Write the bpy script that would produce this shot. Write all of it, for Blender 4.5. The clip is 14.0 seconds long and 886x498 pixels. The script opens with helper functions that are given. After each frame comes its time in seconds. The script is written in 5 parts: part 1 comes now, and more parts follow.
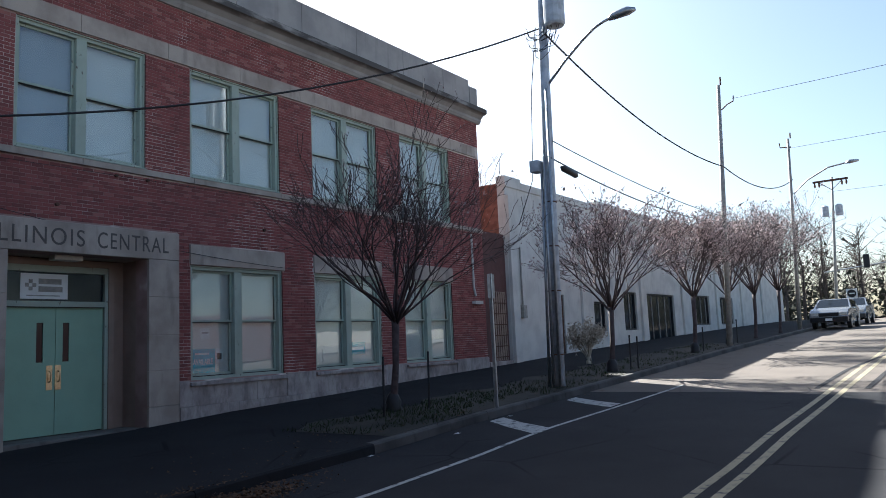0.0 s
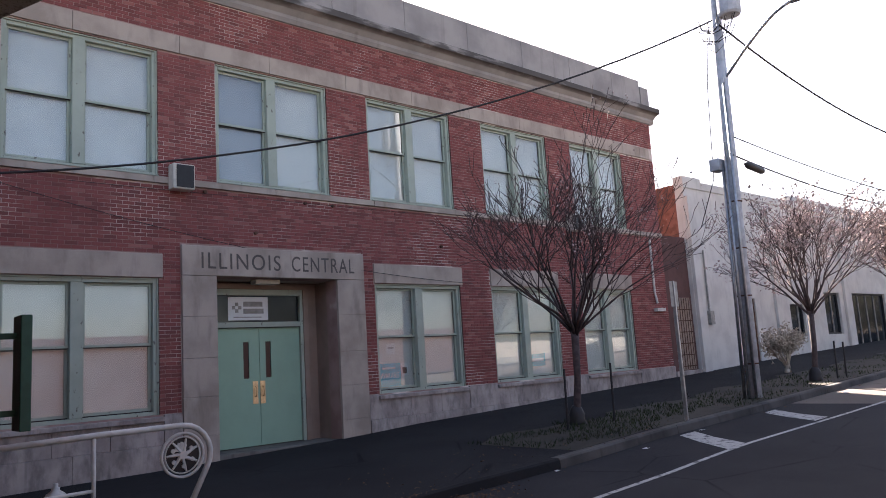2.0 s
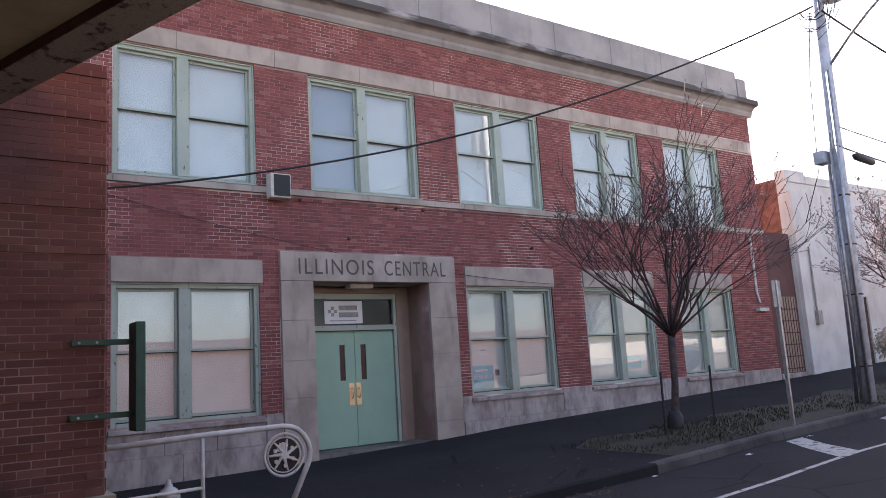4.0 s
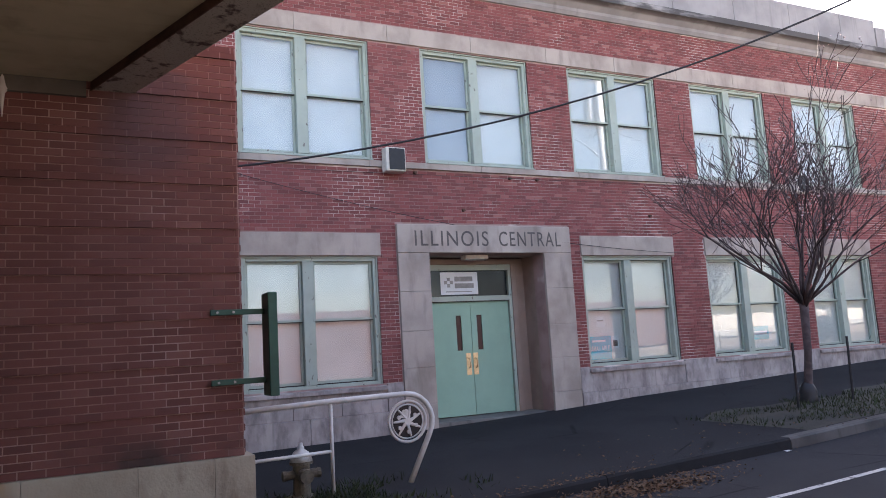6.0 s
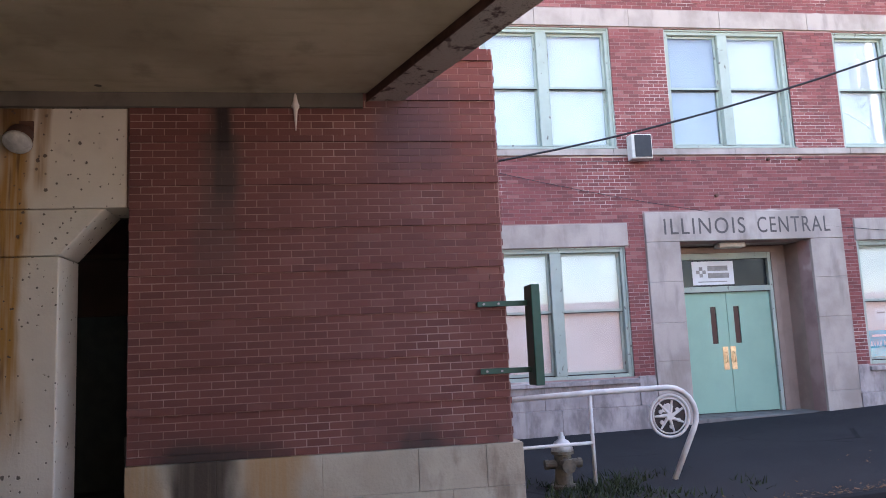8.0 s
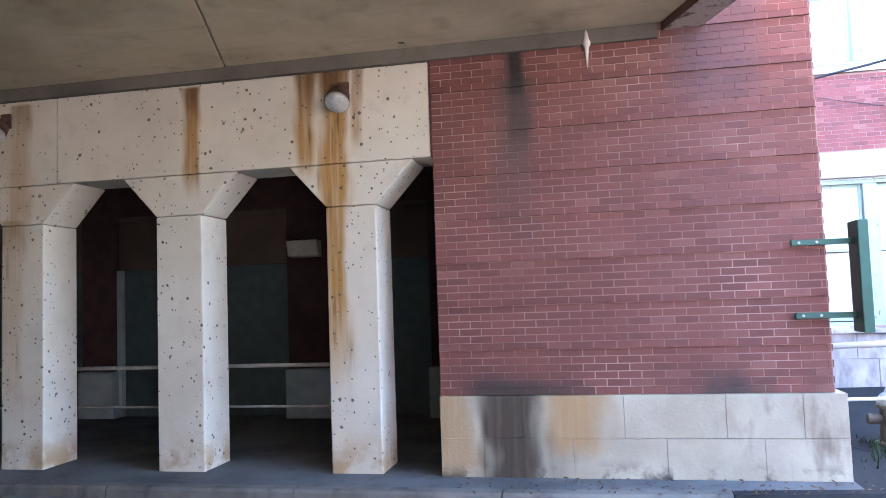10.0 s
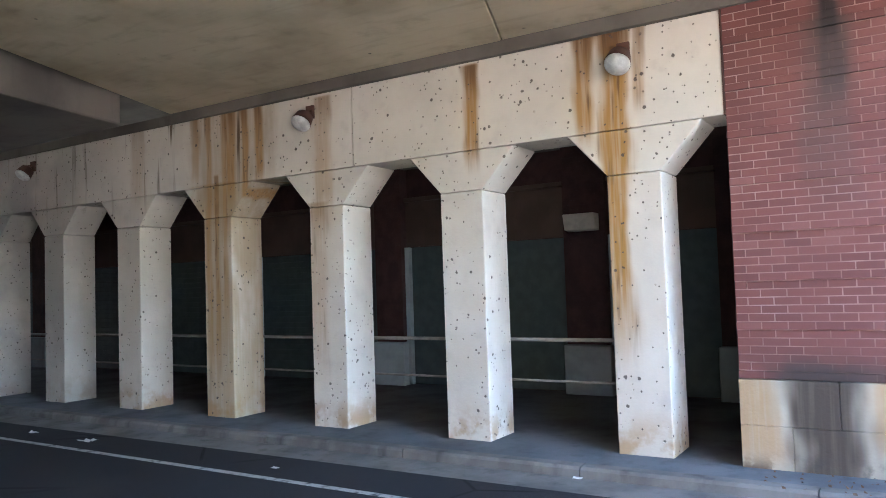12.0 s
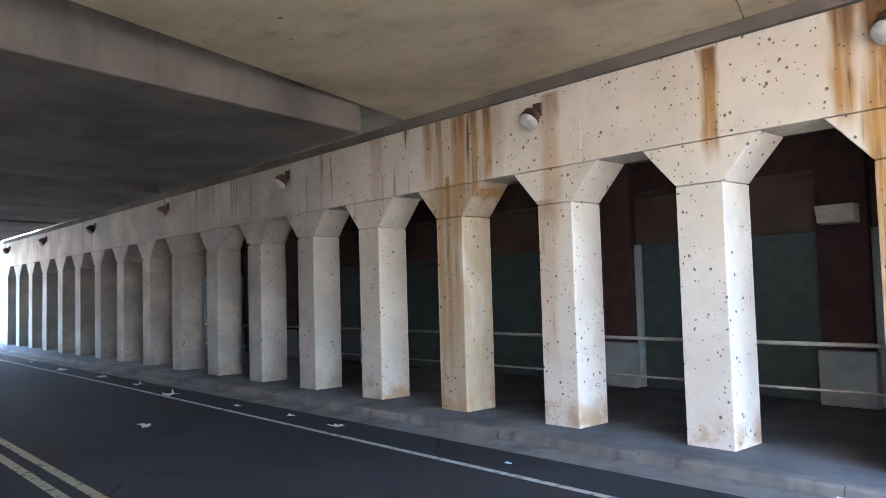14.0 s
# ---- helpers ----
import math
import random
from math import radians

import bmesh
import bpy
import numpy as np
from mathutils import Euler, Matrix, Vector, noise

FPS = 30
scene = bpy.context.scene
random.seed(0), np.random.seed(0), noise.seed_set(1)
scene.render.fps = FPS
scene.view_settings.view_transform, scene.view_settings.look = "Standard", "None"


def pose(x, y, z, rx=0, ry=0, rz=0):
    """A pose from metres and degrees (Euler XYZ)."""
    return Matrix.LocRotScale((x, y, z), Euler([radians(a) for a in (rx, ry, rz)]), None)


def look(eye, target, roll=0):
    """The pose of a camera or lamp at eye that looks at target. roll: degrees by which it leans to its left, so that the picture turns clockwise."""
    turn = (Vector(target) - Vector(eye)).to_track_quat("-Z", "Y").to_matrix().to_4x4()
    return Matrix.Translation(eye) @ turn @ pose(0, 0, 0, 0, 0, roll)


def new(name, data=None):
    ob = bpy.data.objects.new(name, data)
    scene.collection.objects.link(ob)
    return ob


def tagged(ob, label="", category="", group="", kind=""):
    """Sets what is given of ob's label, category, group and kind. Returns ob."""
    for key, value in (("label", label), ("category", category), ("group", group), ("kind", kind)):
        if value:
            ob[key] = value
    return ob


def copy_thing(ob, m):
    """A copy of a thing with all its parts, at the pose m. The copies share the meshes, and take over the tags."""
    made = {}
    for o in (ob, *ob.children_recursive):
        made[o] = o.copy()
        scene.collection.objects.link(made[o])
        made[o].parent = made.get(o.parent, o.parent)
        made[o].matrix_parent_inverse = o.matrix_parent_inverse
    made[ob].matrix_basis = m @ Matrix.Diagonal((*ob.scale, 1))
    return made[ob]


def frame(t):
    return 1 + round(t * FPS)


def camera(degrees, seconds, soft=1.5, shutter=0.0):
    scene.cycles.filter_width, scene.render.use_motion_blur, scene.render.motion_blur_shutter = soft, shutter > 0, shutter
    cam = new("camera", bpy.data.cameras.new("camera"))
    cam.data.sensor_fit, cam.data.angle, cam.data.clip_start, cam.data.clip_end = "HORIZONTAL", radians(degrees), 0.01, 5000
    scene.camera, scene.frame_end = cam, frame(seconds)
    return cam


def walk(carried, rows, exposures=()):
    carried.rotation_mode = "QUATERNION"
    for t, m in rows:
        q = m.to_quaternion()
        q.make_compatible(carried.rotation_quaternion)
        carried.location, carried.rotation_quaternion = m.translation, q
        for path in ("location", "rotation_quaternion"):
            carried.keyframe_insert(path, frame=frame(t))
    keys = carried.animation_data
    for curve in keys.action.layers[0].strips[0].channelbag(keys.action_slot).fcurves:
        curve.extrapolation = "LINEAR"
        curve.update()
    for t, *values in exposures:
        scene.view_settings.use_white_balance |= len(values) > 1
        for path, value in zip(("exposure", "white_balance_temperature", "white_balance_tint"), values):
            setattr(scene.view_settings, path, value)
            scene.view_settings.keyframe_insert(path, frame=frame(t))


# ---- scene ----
cam = camera(60.80, 14.0, soft=0.9)
ROWS = [
    (0.0, (0.020, 0.418, 1.603), (-2.820, 4.488, 2.213), -2.60),
    (0.5, (-0.041, 0.434, 1.610), (-3.129, 4.312, 2.255), -3.00),
    (1.0, (-0.002, 0.411, 1.648), (-3.289, 4.116, 2.328), -3.20),
    (1.5, (0.000, 0.413, 1.645), (-3.478, 3.933, 2.355), -3.60),
    (2.0, (0.018, 0.396, 1.670), (-3.665, 3.699, 2.400), -3.60),
    (2.5, (0.040, 0.394, 1.679), (-3.760, 3.551, 2.444), -3.80),
    (3.0, (0.086, 0.398, 1.690), (-3.812, 3.425, 2.483), -3.80),
    (5.5, (0.020, 0.332, 1.685), (-4.300, 2.762, 2.350), -3.50),
    (6.0, (0.005, 0.318, 1.671), (-4.440, 2.521, 2.308), -3.40),
    (6.5, (-0.030, 0.276, 1.668), (-4.577, 2.253, 2.296), -2.80),
    (7.0, (-0.025, 0.205, 1.668), (-4.690, 1.880, 2.328), -2.90),
    (7.5, (-0.025, 0.137, 1.665), (-4.820, 1.395, 2.317), -2.40),
    (8.0, (-0.030, 0.059, 1.681), (-4.930, 0.811, 2.343), -2.60),
    (8.5, (-0.032, -0.006, 1.689), (-4.979, 0.264, 2.364), -2.10),
    (8.7, (-0.024, -0.023, 1.685), (-4.982, 0.012, 2.342), -2.10),
    (10.8, (-0.139, -0.348, 1.738), (-4.859, -1.970, 2.023), -2.00),
    (11.0, (-0.200, -0.373, 1.723), (-4.843, -2.200, 2.046), -2.00),
    (11.5, (-0.224, -0.394, 1.696), (-4.679, -2.651, 1.978), -2.00),
    (12.0, (-0.234, -0.417, 1.685), (-4.484, -3.039, 1.922), -1.90),
    (12.5, (-0.236, -0.446, 1.698), (-4.336, -3.301, 1.920), -2.10),
    (13.0, (-0.231, -0.481, 1.711), (-4.141, -3.588, 1.923), -1.60),
    (13.5, (-0.256, -0.498, 1.654), (-3.854, -3.963, 1.919), -1.70),
    (14.0, (-0.234, -0.531, 1.664), (-3.551, -4.261, 1.944), -1.60),
]
EXPOSURES = [
    (0.0, 2.05, 5950, 7), (0.6, 2.35, 6400, 14), (1.5, 2.72, 7000, 20), (3.0, 3.08, 7100, 23), (5.5, 3.67, 6950, 21), (7.0, 4.08, 6900, 20),
    (8.7, 5.0, 6200, 20), (10.8, 6.62, 5450, 7), (12.0, 6.68, 5500, 7), (14.0, 7.05, 5600, 9),
]
walk(cam, [(t, look(eye, target, roll)) for t, eye, target, roll in ROWS], EXPOSURES)

# ---- world and sun ----
SUN_TO = Vector((-11.95, 7.0, 10.0)).normalized()
world = bpy.data.worlds.new("world")
scene.world = world
world.use_nodes = True
wn = world.node_tree.nodes
sky = wn.new("ShaderNodeTexSky")
sky.sky_type = "NISHITA"
sky.sun_disc = False
sky.sun_elevation = math.asin(SUN_TO.z)
sky.sun_rotation = math.atan2(SUN_TO.x, SUN_TO.y)
sky.air_density, sky.dust_density, sky.ozone_density = 1.0, 2.0, 1.0
wn["Background"].inputs["Strength"].default_value = 0.05
world.node_tree.links.new(sky.outputs[0], wn["Background"].inputs[0])
sun = new("sun", bpy.data.lights.new("sun", "SUN"))
sun.data.energy, sun.data.angle, sun.data.color = 5.0, radians(0.5), (1.0, 0.95, 0.87)
sun.matrix_world = look((0, 0, 30), Vector((0, 0, 30)) - SUN_TO)


# ---- materials ----
class Nodes:
    """Short names for building a node material."""

    def __init__(self, name, rough=0.8, metal=0.0, spec=0.4):
        self.mat = bpy.data.materials.new(name)
        self.mat.use_nodes = True
        self.t = self.mat.node_tree
        self.b = self.t.nodes["Principled BSDF"]
        self.b.inputs["Roughness"].default_value = rough
        self.b.inputs["Metallic"].default_value = metal
        self.b.inputs["Specular IOR Level"].default_value = spec
        self.geo = self.t.nodes.new("ShaderNodeNewGeometry")
        self.pos = self.geo.outputs["Position"]
        sep = self.t.nodes.new("ShaderNodeSeparateXYZ")
        self.link(self.pos, sep.inputs[0])
        self.x, self.y, self.z = sep.outputs

    def link(self, a, b):
        self.t.links.new(a, b)

    def put(self, sock, v):
        if isinstance(v, (int, float, tuple)):
            sock.default_value = v if not isinstance(v, tuple) or len(v) == 4 or len(sock.default_value) == 3 else (*v, 1.0)
        else:
            self.link(v, sock)

    def math(self, op, a, b=0.0, c=None, clamp=False):
        n = self.t.nodes.new("ShaderNodeMath")
        n.operation, n.use_clamp = op, clamp
        self.put(n.inputs[0], a)
        self.put(n.inputs[1], b)
        if c is not None:
            self.put(n.inputs[2], c)
        return n.outputs[0]

    def noise(self, scale, detail=3.0, rough=0.55, stretch=None, off=0.0):
        n = self.t.nodes.new("ShaderNodeTexNoise")
        n.inputs["Scale"].default_value, n.inputs["Detail"].default_value = scale, detail
        n.inputs["Roughness"].default_value = rough
        m = self.t.nodes.new("ShaderNodeMapping")
        m.inputs["Scale"].default_value = stretch or (1, 1, 1)
        m.inputs["Location"].default_value = (off, off * 1.7, off * 0.6)
        self.link(self.pos, m.inputs[0])
        self.link(m.outputs[0], n.inputs["Vector"])
        return n.outputs[0]

    def spots(self, scale, size, off=0.0):
        """Small round marks, one to a cell, at the given density."""
        n = self.t.nodes.new("ShaderNodeTexVoronoi")
        n.inputs["Scale"].default_value = scale
        m = self.t.nodes.new("ShaderNodeMapping")
        m.inputs["Location"].default_value = (off, off, off)
        self.link(self.pos, m.inputs[0])
        self.link(m.outputs[0], n.inputs["Vector"])
        ragged = self.math("ADD", n.outputs["Distance"], self.math("MULTIPLY", self.math("SUBTRACT", self.noise(scale * 5, 3, off=off), 0.5), size * 1.3))
        grown = self.math("MULTIPLY", self.math("SUBTRACT", self.noise(scale * 0.8, 1, off=off + 3), 0.5), size * 0.9)
        return self.ramp(self.math("ADD", ragged, grown), size, size * 0.6)

    def ramp(self, v, lo, hi):
        """0 at lo, 1 at hi, smooth between; lo may exceed hi."""
        n = self.t.nodes.new("ShaderNodeMapRange")
        n.interpolation_type = "SMOOTHSTEP"
        flip = lo > hi
        n.inputs[1].default_value, n.inputs[2].default_value = (hi, lo) if flip else (lo, hi)
        n.inputs[3].default_value, n.inputs[4].default_value = (1.0, 0.0) if flip else (0.0, 1.0)
        self.put(n.inputs[0], v)
        return n.outputs[0]

    def mix(self, f, a, b, mode="MIX"):
        n = self.t.nodes.new("ShaderNodeMix")
        n.data_type, n.blend_type = "RGBA", mode
        self.put(n.inputs[0], f)
        self.put(n.inputs[6], a)
        self.put(n.inputs[7], b)
        return n.outputs[2]

    def streak(self, y0, half, top, low, soft=0.35, power=1.0, solid=0.4):
        """A stain that runs down a wall from top to low, at y0."""
        wob = self.math("MULTIPLY", self.math("SUBTRACT", self.noise(3.0, 2.0, stretch=(1, 1, 0.4), off=y0), 0.5), half * 1.5)
        d = self.math("ABSOLUTE", self.math("ADD", self.math("SUBTRACT", self.y, y0), wob))
        across = self.ramp(d, half, half * 0.35)
        fine = self.ramp(self.noise(22.0, 2.0, stretch=(1, 1, 0.06), off=y0), 0.25, 0.6)
        down = self.math("MULTIPLY", self.ramp(self.z, low, low + soft * (top - low)), self.ramp(self.z, top + 0.02, top - 0.02))
        m = self.math("MULTIPLY", self.math("MULTIPLY", across, down), self.math("ADD", self.math("MULTIPLY", fine, 1.0 - solid), solid))
        return self.math("MULTIPLY", m, power, clamp=True)

    def bump(self, h, strength=0.3, dist=0.01):
        n = self.t.nodes.new("ShaderNodeBump")
        n.inputs["Strength"].default_value, n.inputs["Distance"].default_value = strength, dist
        self.link(h, n.inputs["Height"])
        self.link(n.outputs[0], self.b.inputs["Normal"])
        return self

    def colour(self, c):
        self.put(self.b.inputs["Base Color"], c)
        return self


def plain(name, c, rough=0.6, metal=0.0, var=0.25, scale=4.0, bump=0.1):
    """A paint or metal with grain at two scales."""
    n = Nodes(name, rough, metal)
    dark = tuple(v * (1 - var) for v in c)
    a = n.mix(n.ramp(n.noise(scale, 4), 0.35, 0.65), c, dark)
    a = n.mix(n.math("MULTIPLY", n.noise(scale * 14, 2), var * 0.6), a, tuple(v * 0.6 for v in c))
    n.colour(a).bump(n.noise(scale * 20, 3), bump, 0.004)
    return n.mat


def pier_stains(n, a):
    """Water runs and soot on the brick pier, across bricks and mortar."""
    a = n.mix(n.streak(-0.90, 0.27, 3.75, 1.9, soft=0.6, power=0.5, solid=0.9), a, (0.085, 0.06, 0.052))
    a = n.mix(n.streak(-0.88, 0.17, 4.04, 2.9, power=0.75, solid=0.85), a, (0.045, 0.034, 0.03))
    a = n.mix(n.streak(-0.87, 0.085, 4.06, 3.5, power=0.9, solid=0.95), a, (0.018, 0.014, 0.013))
    a = n.mix(n.streak(0.95, 0.5, 4.3, 3.2, power=0.5, solid=0.9), a, (0.09, 0.055, 0.06))
    low = n.math("MULTIPLY", n.ramp(n.noise(1.4, 3, off=5), 0.45, 0.7), n.ramp(n.z, 1.15, 0.85))
    a = n.mix(low, a, (0.06, 0.04, 0.035))
    soot = n.math("MULTIPLY", n.ramp(n.math("ABSOLUTE", n.math("SUBTRACT", n.y, -1.0)), 0.6, 0.3), n.ramp(n.z, 1.0, 0.84))
    return n.mix(n.math("MULTIPLY", soot, 0.7), a, (0.05, 0.035, 0.03))


def brick_material(name, main, dark, pale, island=True):
    n = Nodes(name, 0.85)
    if island:
        r = n.geo.outputs["Random Per Island"]
    else:
        info = n.t.nodes.new("ShaderNodeObjectInfo")
        r = info.outputs["Random"]
    a = n.mix(n.ramp(r, 0.35, 1.0), main, dark)
    a = n.mix(n.ramp(r, 0.16, 0.0), a, pale)
    a = n.mix(n.math("MULTIPLY", n.ramp(n.noise(0.9, 3), 0.4, 0.75), 0.35), a, tuple(v * 0.72 for v in main))
    a = n.mix(n.math("MULTIPLY", n.noise(55, 3), 0.35), a, tuple(v * 0.55 for v in dark))
    if name.startswith("pier"):
        a = pier_stains(n, a)
    n.colour(a).bump(n.noise(70, 4), 0.35, 0.004)
    return n.mat


def pier_mortar_material():
    n = Nodes("pier_mortar", 0.95)
    a = n.mix(n.ramp(n.noise(2.4, 4), 0.35, 0.65), (0.35, 0.215, 0.18), (0.25, 0.138, 0.115))
    a = n.mix(n.ramp(n.noise(1.1, 4, off=7), 0.5, 0.68), a, (0.46, 0.33, 0.29))
    n.colour(pier_stains(n, a)).bump(n.noise(80, 3), 0.4, 0.004)
    return n.mat


def mortar_material():
    """Old reddish mortar with pale repointed patches."""
    n = Nodes("mortar", 0.95)
    a = n.mix(n.ramp(n.noise(2.0, 4), 0.35, 0.65), (0.40, 0.27, 0.24), (0.30, 0.19, 0.17))
    a = n.mix(n.ramp(n.noise(0.55, 4, off=4), 0.52, 0.6), a, (0.66, 0.58, 0.52))
    n.colour(a).bump(n.noise(80, 3), 0.4, 0.004)
    return n.mat


def stone_material(name, light, dark, grime=0.5):
    n = Nodes(name, 0.9)
    a = n.mix(n.ramp(n.noise(1.3, 5), 0.38, 0.68), light, dark)
    a = n.mix(n.math("MULTIPLY", n.ramp(n.noise(5, 4, stretch=(1, 1, 0.25)), 0.5, 0.8), grime), a, tuple(v * 0.35 for v in dark))
    a = n.mix(n.math("MULTIPLY", n.noise(60, 3), 0.22), a, tuple(v * 0.5 for v in dark))
    n.colour(a).bump(n.noise(45, 4), 0.3, 0.006)
    return n.mat


def base_stone_material():
    """Limestone water table: scrubbed pale above, soiled in ragged patches near the pavement."""
    n = Nodes("base_stone", 0.9)
    a = n.mix(n.ramp(n.noise(1.6, 5), 0.35, 0.65), (0.47, 0.405, 0.375), (0.32, 0.27, 0.25))
    soil = n.math("MULTIPLY", n.ramp(n.noise(4.5, 6, 0.65, stretch=(1, 1, 0.45), off=3), 0.40, 0.68), 0.6)
    a = n.mix(soil, a, (0.12, 0.105, 0.10))
    run = n.ramp(n.noise(6.0, 3, stretch=(1, 1, 0.08), off=8), 0.58, 0.72)
    a = n.mix(n.math("MULTIPLY", run, 0.4), a, (0.1, 0.09, 0.085))
    n.colour(a).bump(n.noise(40, 4), 0.3, 0.006)
    return n.mat


def cornice_material():
    n = Nodes("cornice_stone", 0.9)
    a = n.mix(n.ramp(n.noise(1.0, 5), 0.35, 0.7), (0.36, 0.335, 0.32), (0.25, 0.235, 0.23))
    black = n.ramp(n.noise(1.7, 5, stretch=(1, 0.5, 2.0), off=5), 0.32, 0.5)
    band = n.math("MULTIPLY", n.ramp(n.z, 9.02, 9.1), n.ramp(n.z, 9.46, 9.3))
    a = n.mix(n.math("MULTIPLY", n.math("MULTIPLY", black, band), 0.85), a, (0.045, 0.04, 0.038))
    run = n.ramp(n.noise(3.0, 3, stretch=(1, 1, 0.1), off=2), 0.55, 0.75)
    a = n.mix(n.math("MULTIPLY", run, 0.4), a, (0.1, 0.09, 0.085))
    n.colour(a).bump(n.noise(40, 4), 0.3, 0.006)
    return n.mat


def colonnade_material():
    """Painted concrete, cream, with pits and rust runs."""
    n = Nodes("colonnade_concrete", 0.8)
    a = n.mix(n.ramp(n.noise(0.9, 4), 0.3, 0.7), (0.64, 0.585, 0.50), (0.54, 0.48, 0.39))
    a = n.mix(n.math("MULTIPLY", n.ramp(n.noise(4, 4), 0.5, 0.8), 0.4), a, (0.42, 0.37, 0.31))
    a = n.mix(n.streak(-7.75, 0.95, 4.0, 2.3, power=0.6, solid=0.75), a, (0.30, 0.215, 0.12))
    a = n.mix(n.streak(-8.05, 0.62, 3.1, -0.4, soft=0.1, power=0.7, solid=0.75), a, (0.33, 0.23, 0.11))
    a = n.mix(n.math("MULTIPLY", n.ramp(n.noise(5.0, 4, stretch=(1, 1, 0.07), off=11), 0.56, 0.66), n.math("MULTIPLY", n.ramp(n.y, -6.9, -7.2), n.ramp(n.z, 2.6, 3.6))), a, (0.10, 0.06, 0.03))
    rust = (0.34, 0.18, 0.045)
    deep = (0.10, 0.05, 0.022)
    for y0, half, top, low, p in ((-4.2, 0.11, 3.96, 2.75, 1.0), (-2.97, 0.12, 3.99, 2.8, 0.95), (-2.68, 0.17, 3.99, 0.6, 1.0), (-2.42, 0.07, 3.99, 3.1, 0.6),
                                  (-6.2, 0.16, 3.95, 2.2, 0.5), (-7.25, 0.08, 4.0, 2.9, 0.9), (-7.5, 0.07, 4.0, 2.3, 0.8), (-7.75, 0.1, 4.0, 2.7, 0.8),
                                  (-8.02, 0.05, 3.2, 0.3, 0.6), (-8.16, 0.06, 4.0, 0.1, 0.6), (-7.86, 0.05, 4.0, 0.9, 0.55), (-8.4, 0.1, 4.0, 3.0, 0.5), (-9.6, 0.2, 4.0, 2.8, 0.3), (-6.35, 0.22, 2.7, 0.4, 0.35)):
        s = n.streak(y0, half * 1.15, top, low, power=p, solid=0.68)
        a = n.mix(s, a, rust)
        a = n.mix(n.math("MULTIPLY", s, n.math("MULTIPLY", n.ramp(n.z, top - 0.5, top - 0.02), 0.85)), a, deep)
        a = n.mix(n.math("MULTIPLY", s, n.ramp(n.noise(14, 2, stretch=(1, 1, 0.1), off=y0 * 2), 0.55, 0.75)), a, deep)
    foot = n.math("MULTIPLY", n.ramp(n.noise(3, 4, off=4), 0.42, 0.6), n.ramp(n.z, 0.55, 0.15))
    a = n.mix(n.math("MULTIPLY", foot, 0.75), a, (0.36, 0.22, 0.09))
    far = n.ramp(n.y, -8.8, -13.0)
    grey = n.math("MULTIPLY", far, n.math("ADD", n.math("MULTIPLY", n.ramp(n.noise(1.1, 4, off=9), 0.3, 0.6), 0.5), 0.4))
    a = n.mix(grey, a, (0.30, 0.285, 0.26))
    pit = n.math("MULTIPLY", n.spots(8.5, 0.165), n.ramp(n.noise(2.2, 2, off=6), 0.43, 0.5))
    pit2 = n.math("MULTIPLY", n.spots(14, 0.16, 3.0), n.ramp(n.noise(1.7, 2, off=2), 0.38, 0.48))
    pits = n.math("MAXIMUM", pit, pit2)
    a = n.mix(n.math("MULTIPLY", pits, 0.85), a, (0.085, 0.065, 0.055))
    h = n.math("SUBTRACT", n.math("MULTIPLY", n.noise(35, 3), 0.3), pits)
    n.colour(a).bump(h, 0.6, 0.012)
    return n.mat


def soffit_material(name, light, dark):
    """Board-marked concrete with faint pour stains and bolt holes."""
    n = Nodes(name, 0.9)
    a = n.mix(n.ramp(n.noise(0.8, 5), 0.35, 0.68), light, dark)
    a = n.mix(n.math("MULTIPLY", n.ramp(n.noise(2.6, 4, off=7), 0.55, 0.8), 0.5), a, tuple(v * 0.5 for v in dark))
    a = n.mix(n.math("MULTIPLY", n.ramp(n.noise(1.5, 4, stretch=(6, 1, 1)), 0.5, 0.75), 0.25), a, tuple(v * 0.6 for v in dark))
    a = n.mix(n.math("MULTIPLY", n.spots(1.6, 0.045), 0.8), a, (0.03, 0.025, 0.02))
    n.colour(a).bump(n.noise(25, 4), 0.25, 0.006)
    return n.mat


def asphalt_material(name, light, dark, rough=0.75, spec=0.3):
    n = Nodes(name, rough, 0.0, spec)
    a = n.mix(n.ramp(n.noise(0.7, 5), 0.35, 0.7), light, dark)
    a = n.mix(n.math("MULTIPLY", n.noise(180, 2), 0.6), a, tuple(v * 1.9 for v in light))
    crack = n.t.nodes.new("ShaderNodeTexVoronoi")
    crack.feature = "DISTANCE_TO_EDGE"
    crack.inputs["Scale"].default_value = 0.5
    n.link(n.pos, crack.inputs["Vector"])
    line = n.math("MULTIPLY", n.ramp(crack.outputs["Distance"], 0.012, 0.004), n.ramp(n.noise(0.6, 2, off=3), 0.45, 0.6))
    a = n.mix(n.math("MULTIPLY", line, 0.7), a, tuple(v * 0.3 for v in dark))
    n.colour(a).bump(n.noise(160, 3), 0.5, 0.006)
    return n.mat


def worn_paint(name, c, under):
    n = Nodes(name, 0.75)
    wear = n.math("MAXIMUM", n.ramp(n.noise(9, 5), 0.52, 0.66), n.math("MULTIPLY", n.ramp(n.noise(70, 2), 0.55, 0.7), 0.6))
    n.colour(n.mix(wear, c, under)).bump(n.noise(150, 3), 0.4, 0.004)
    return n.mat


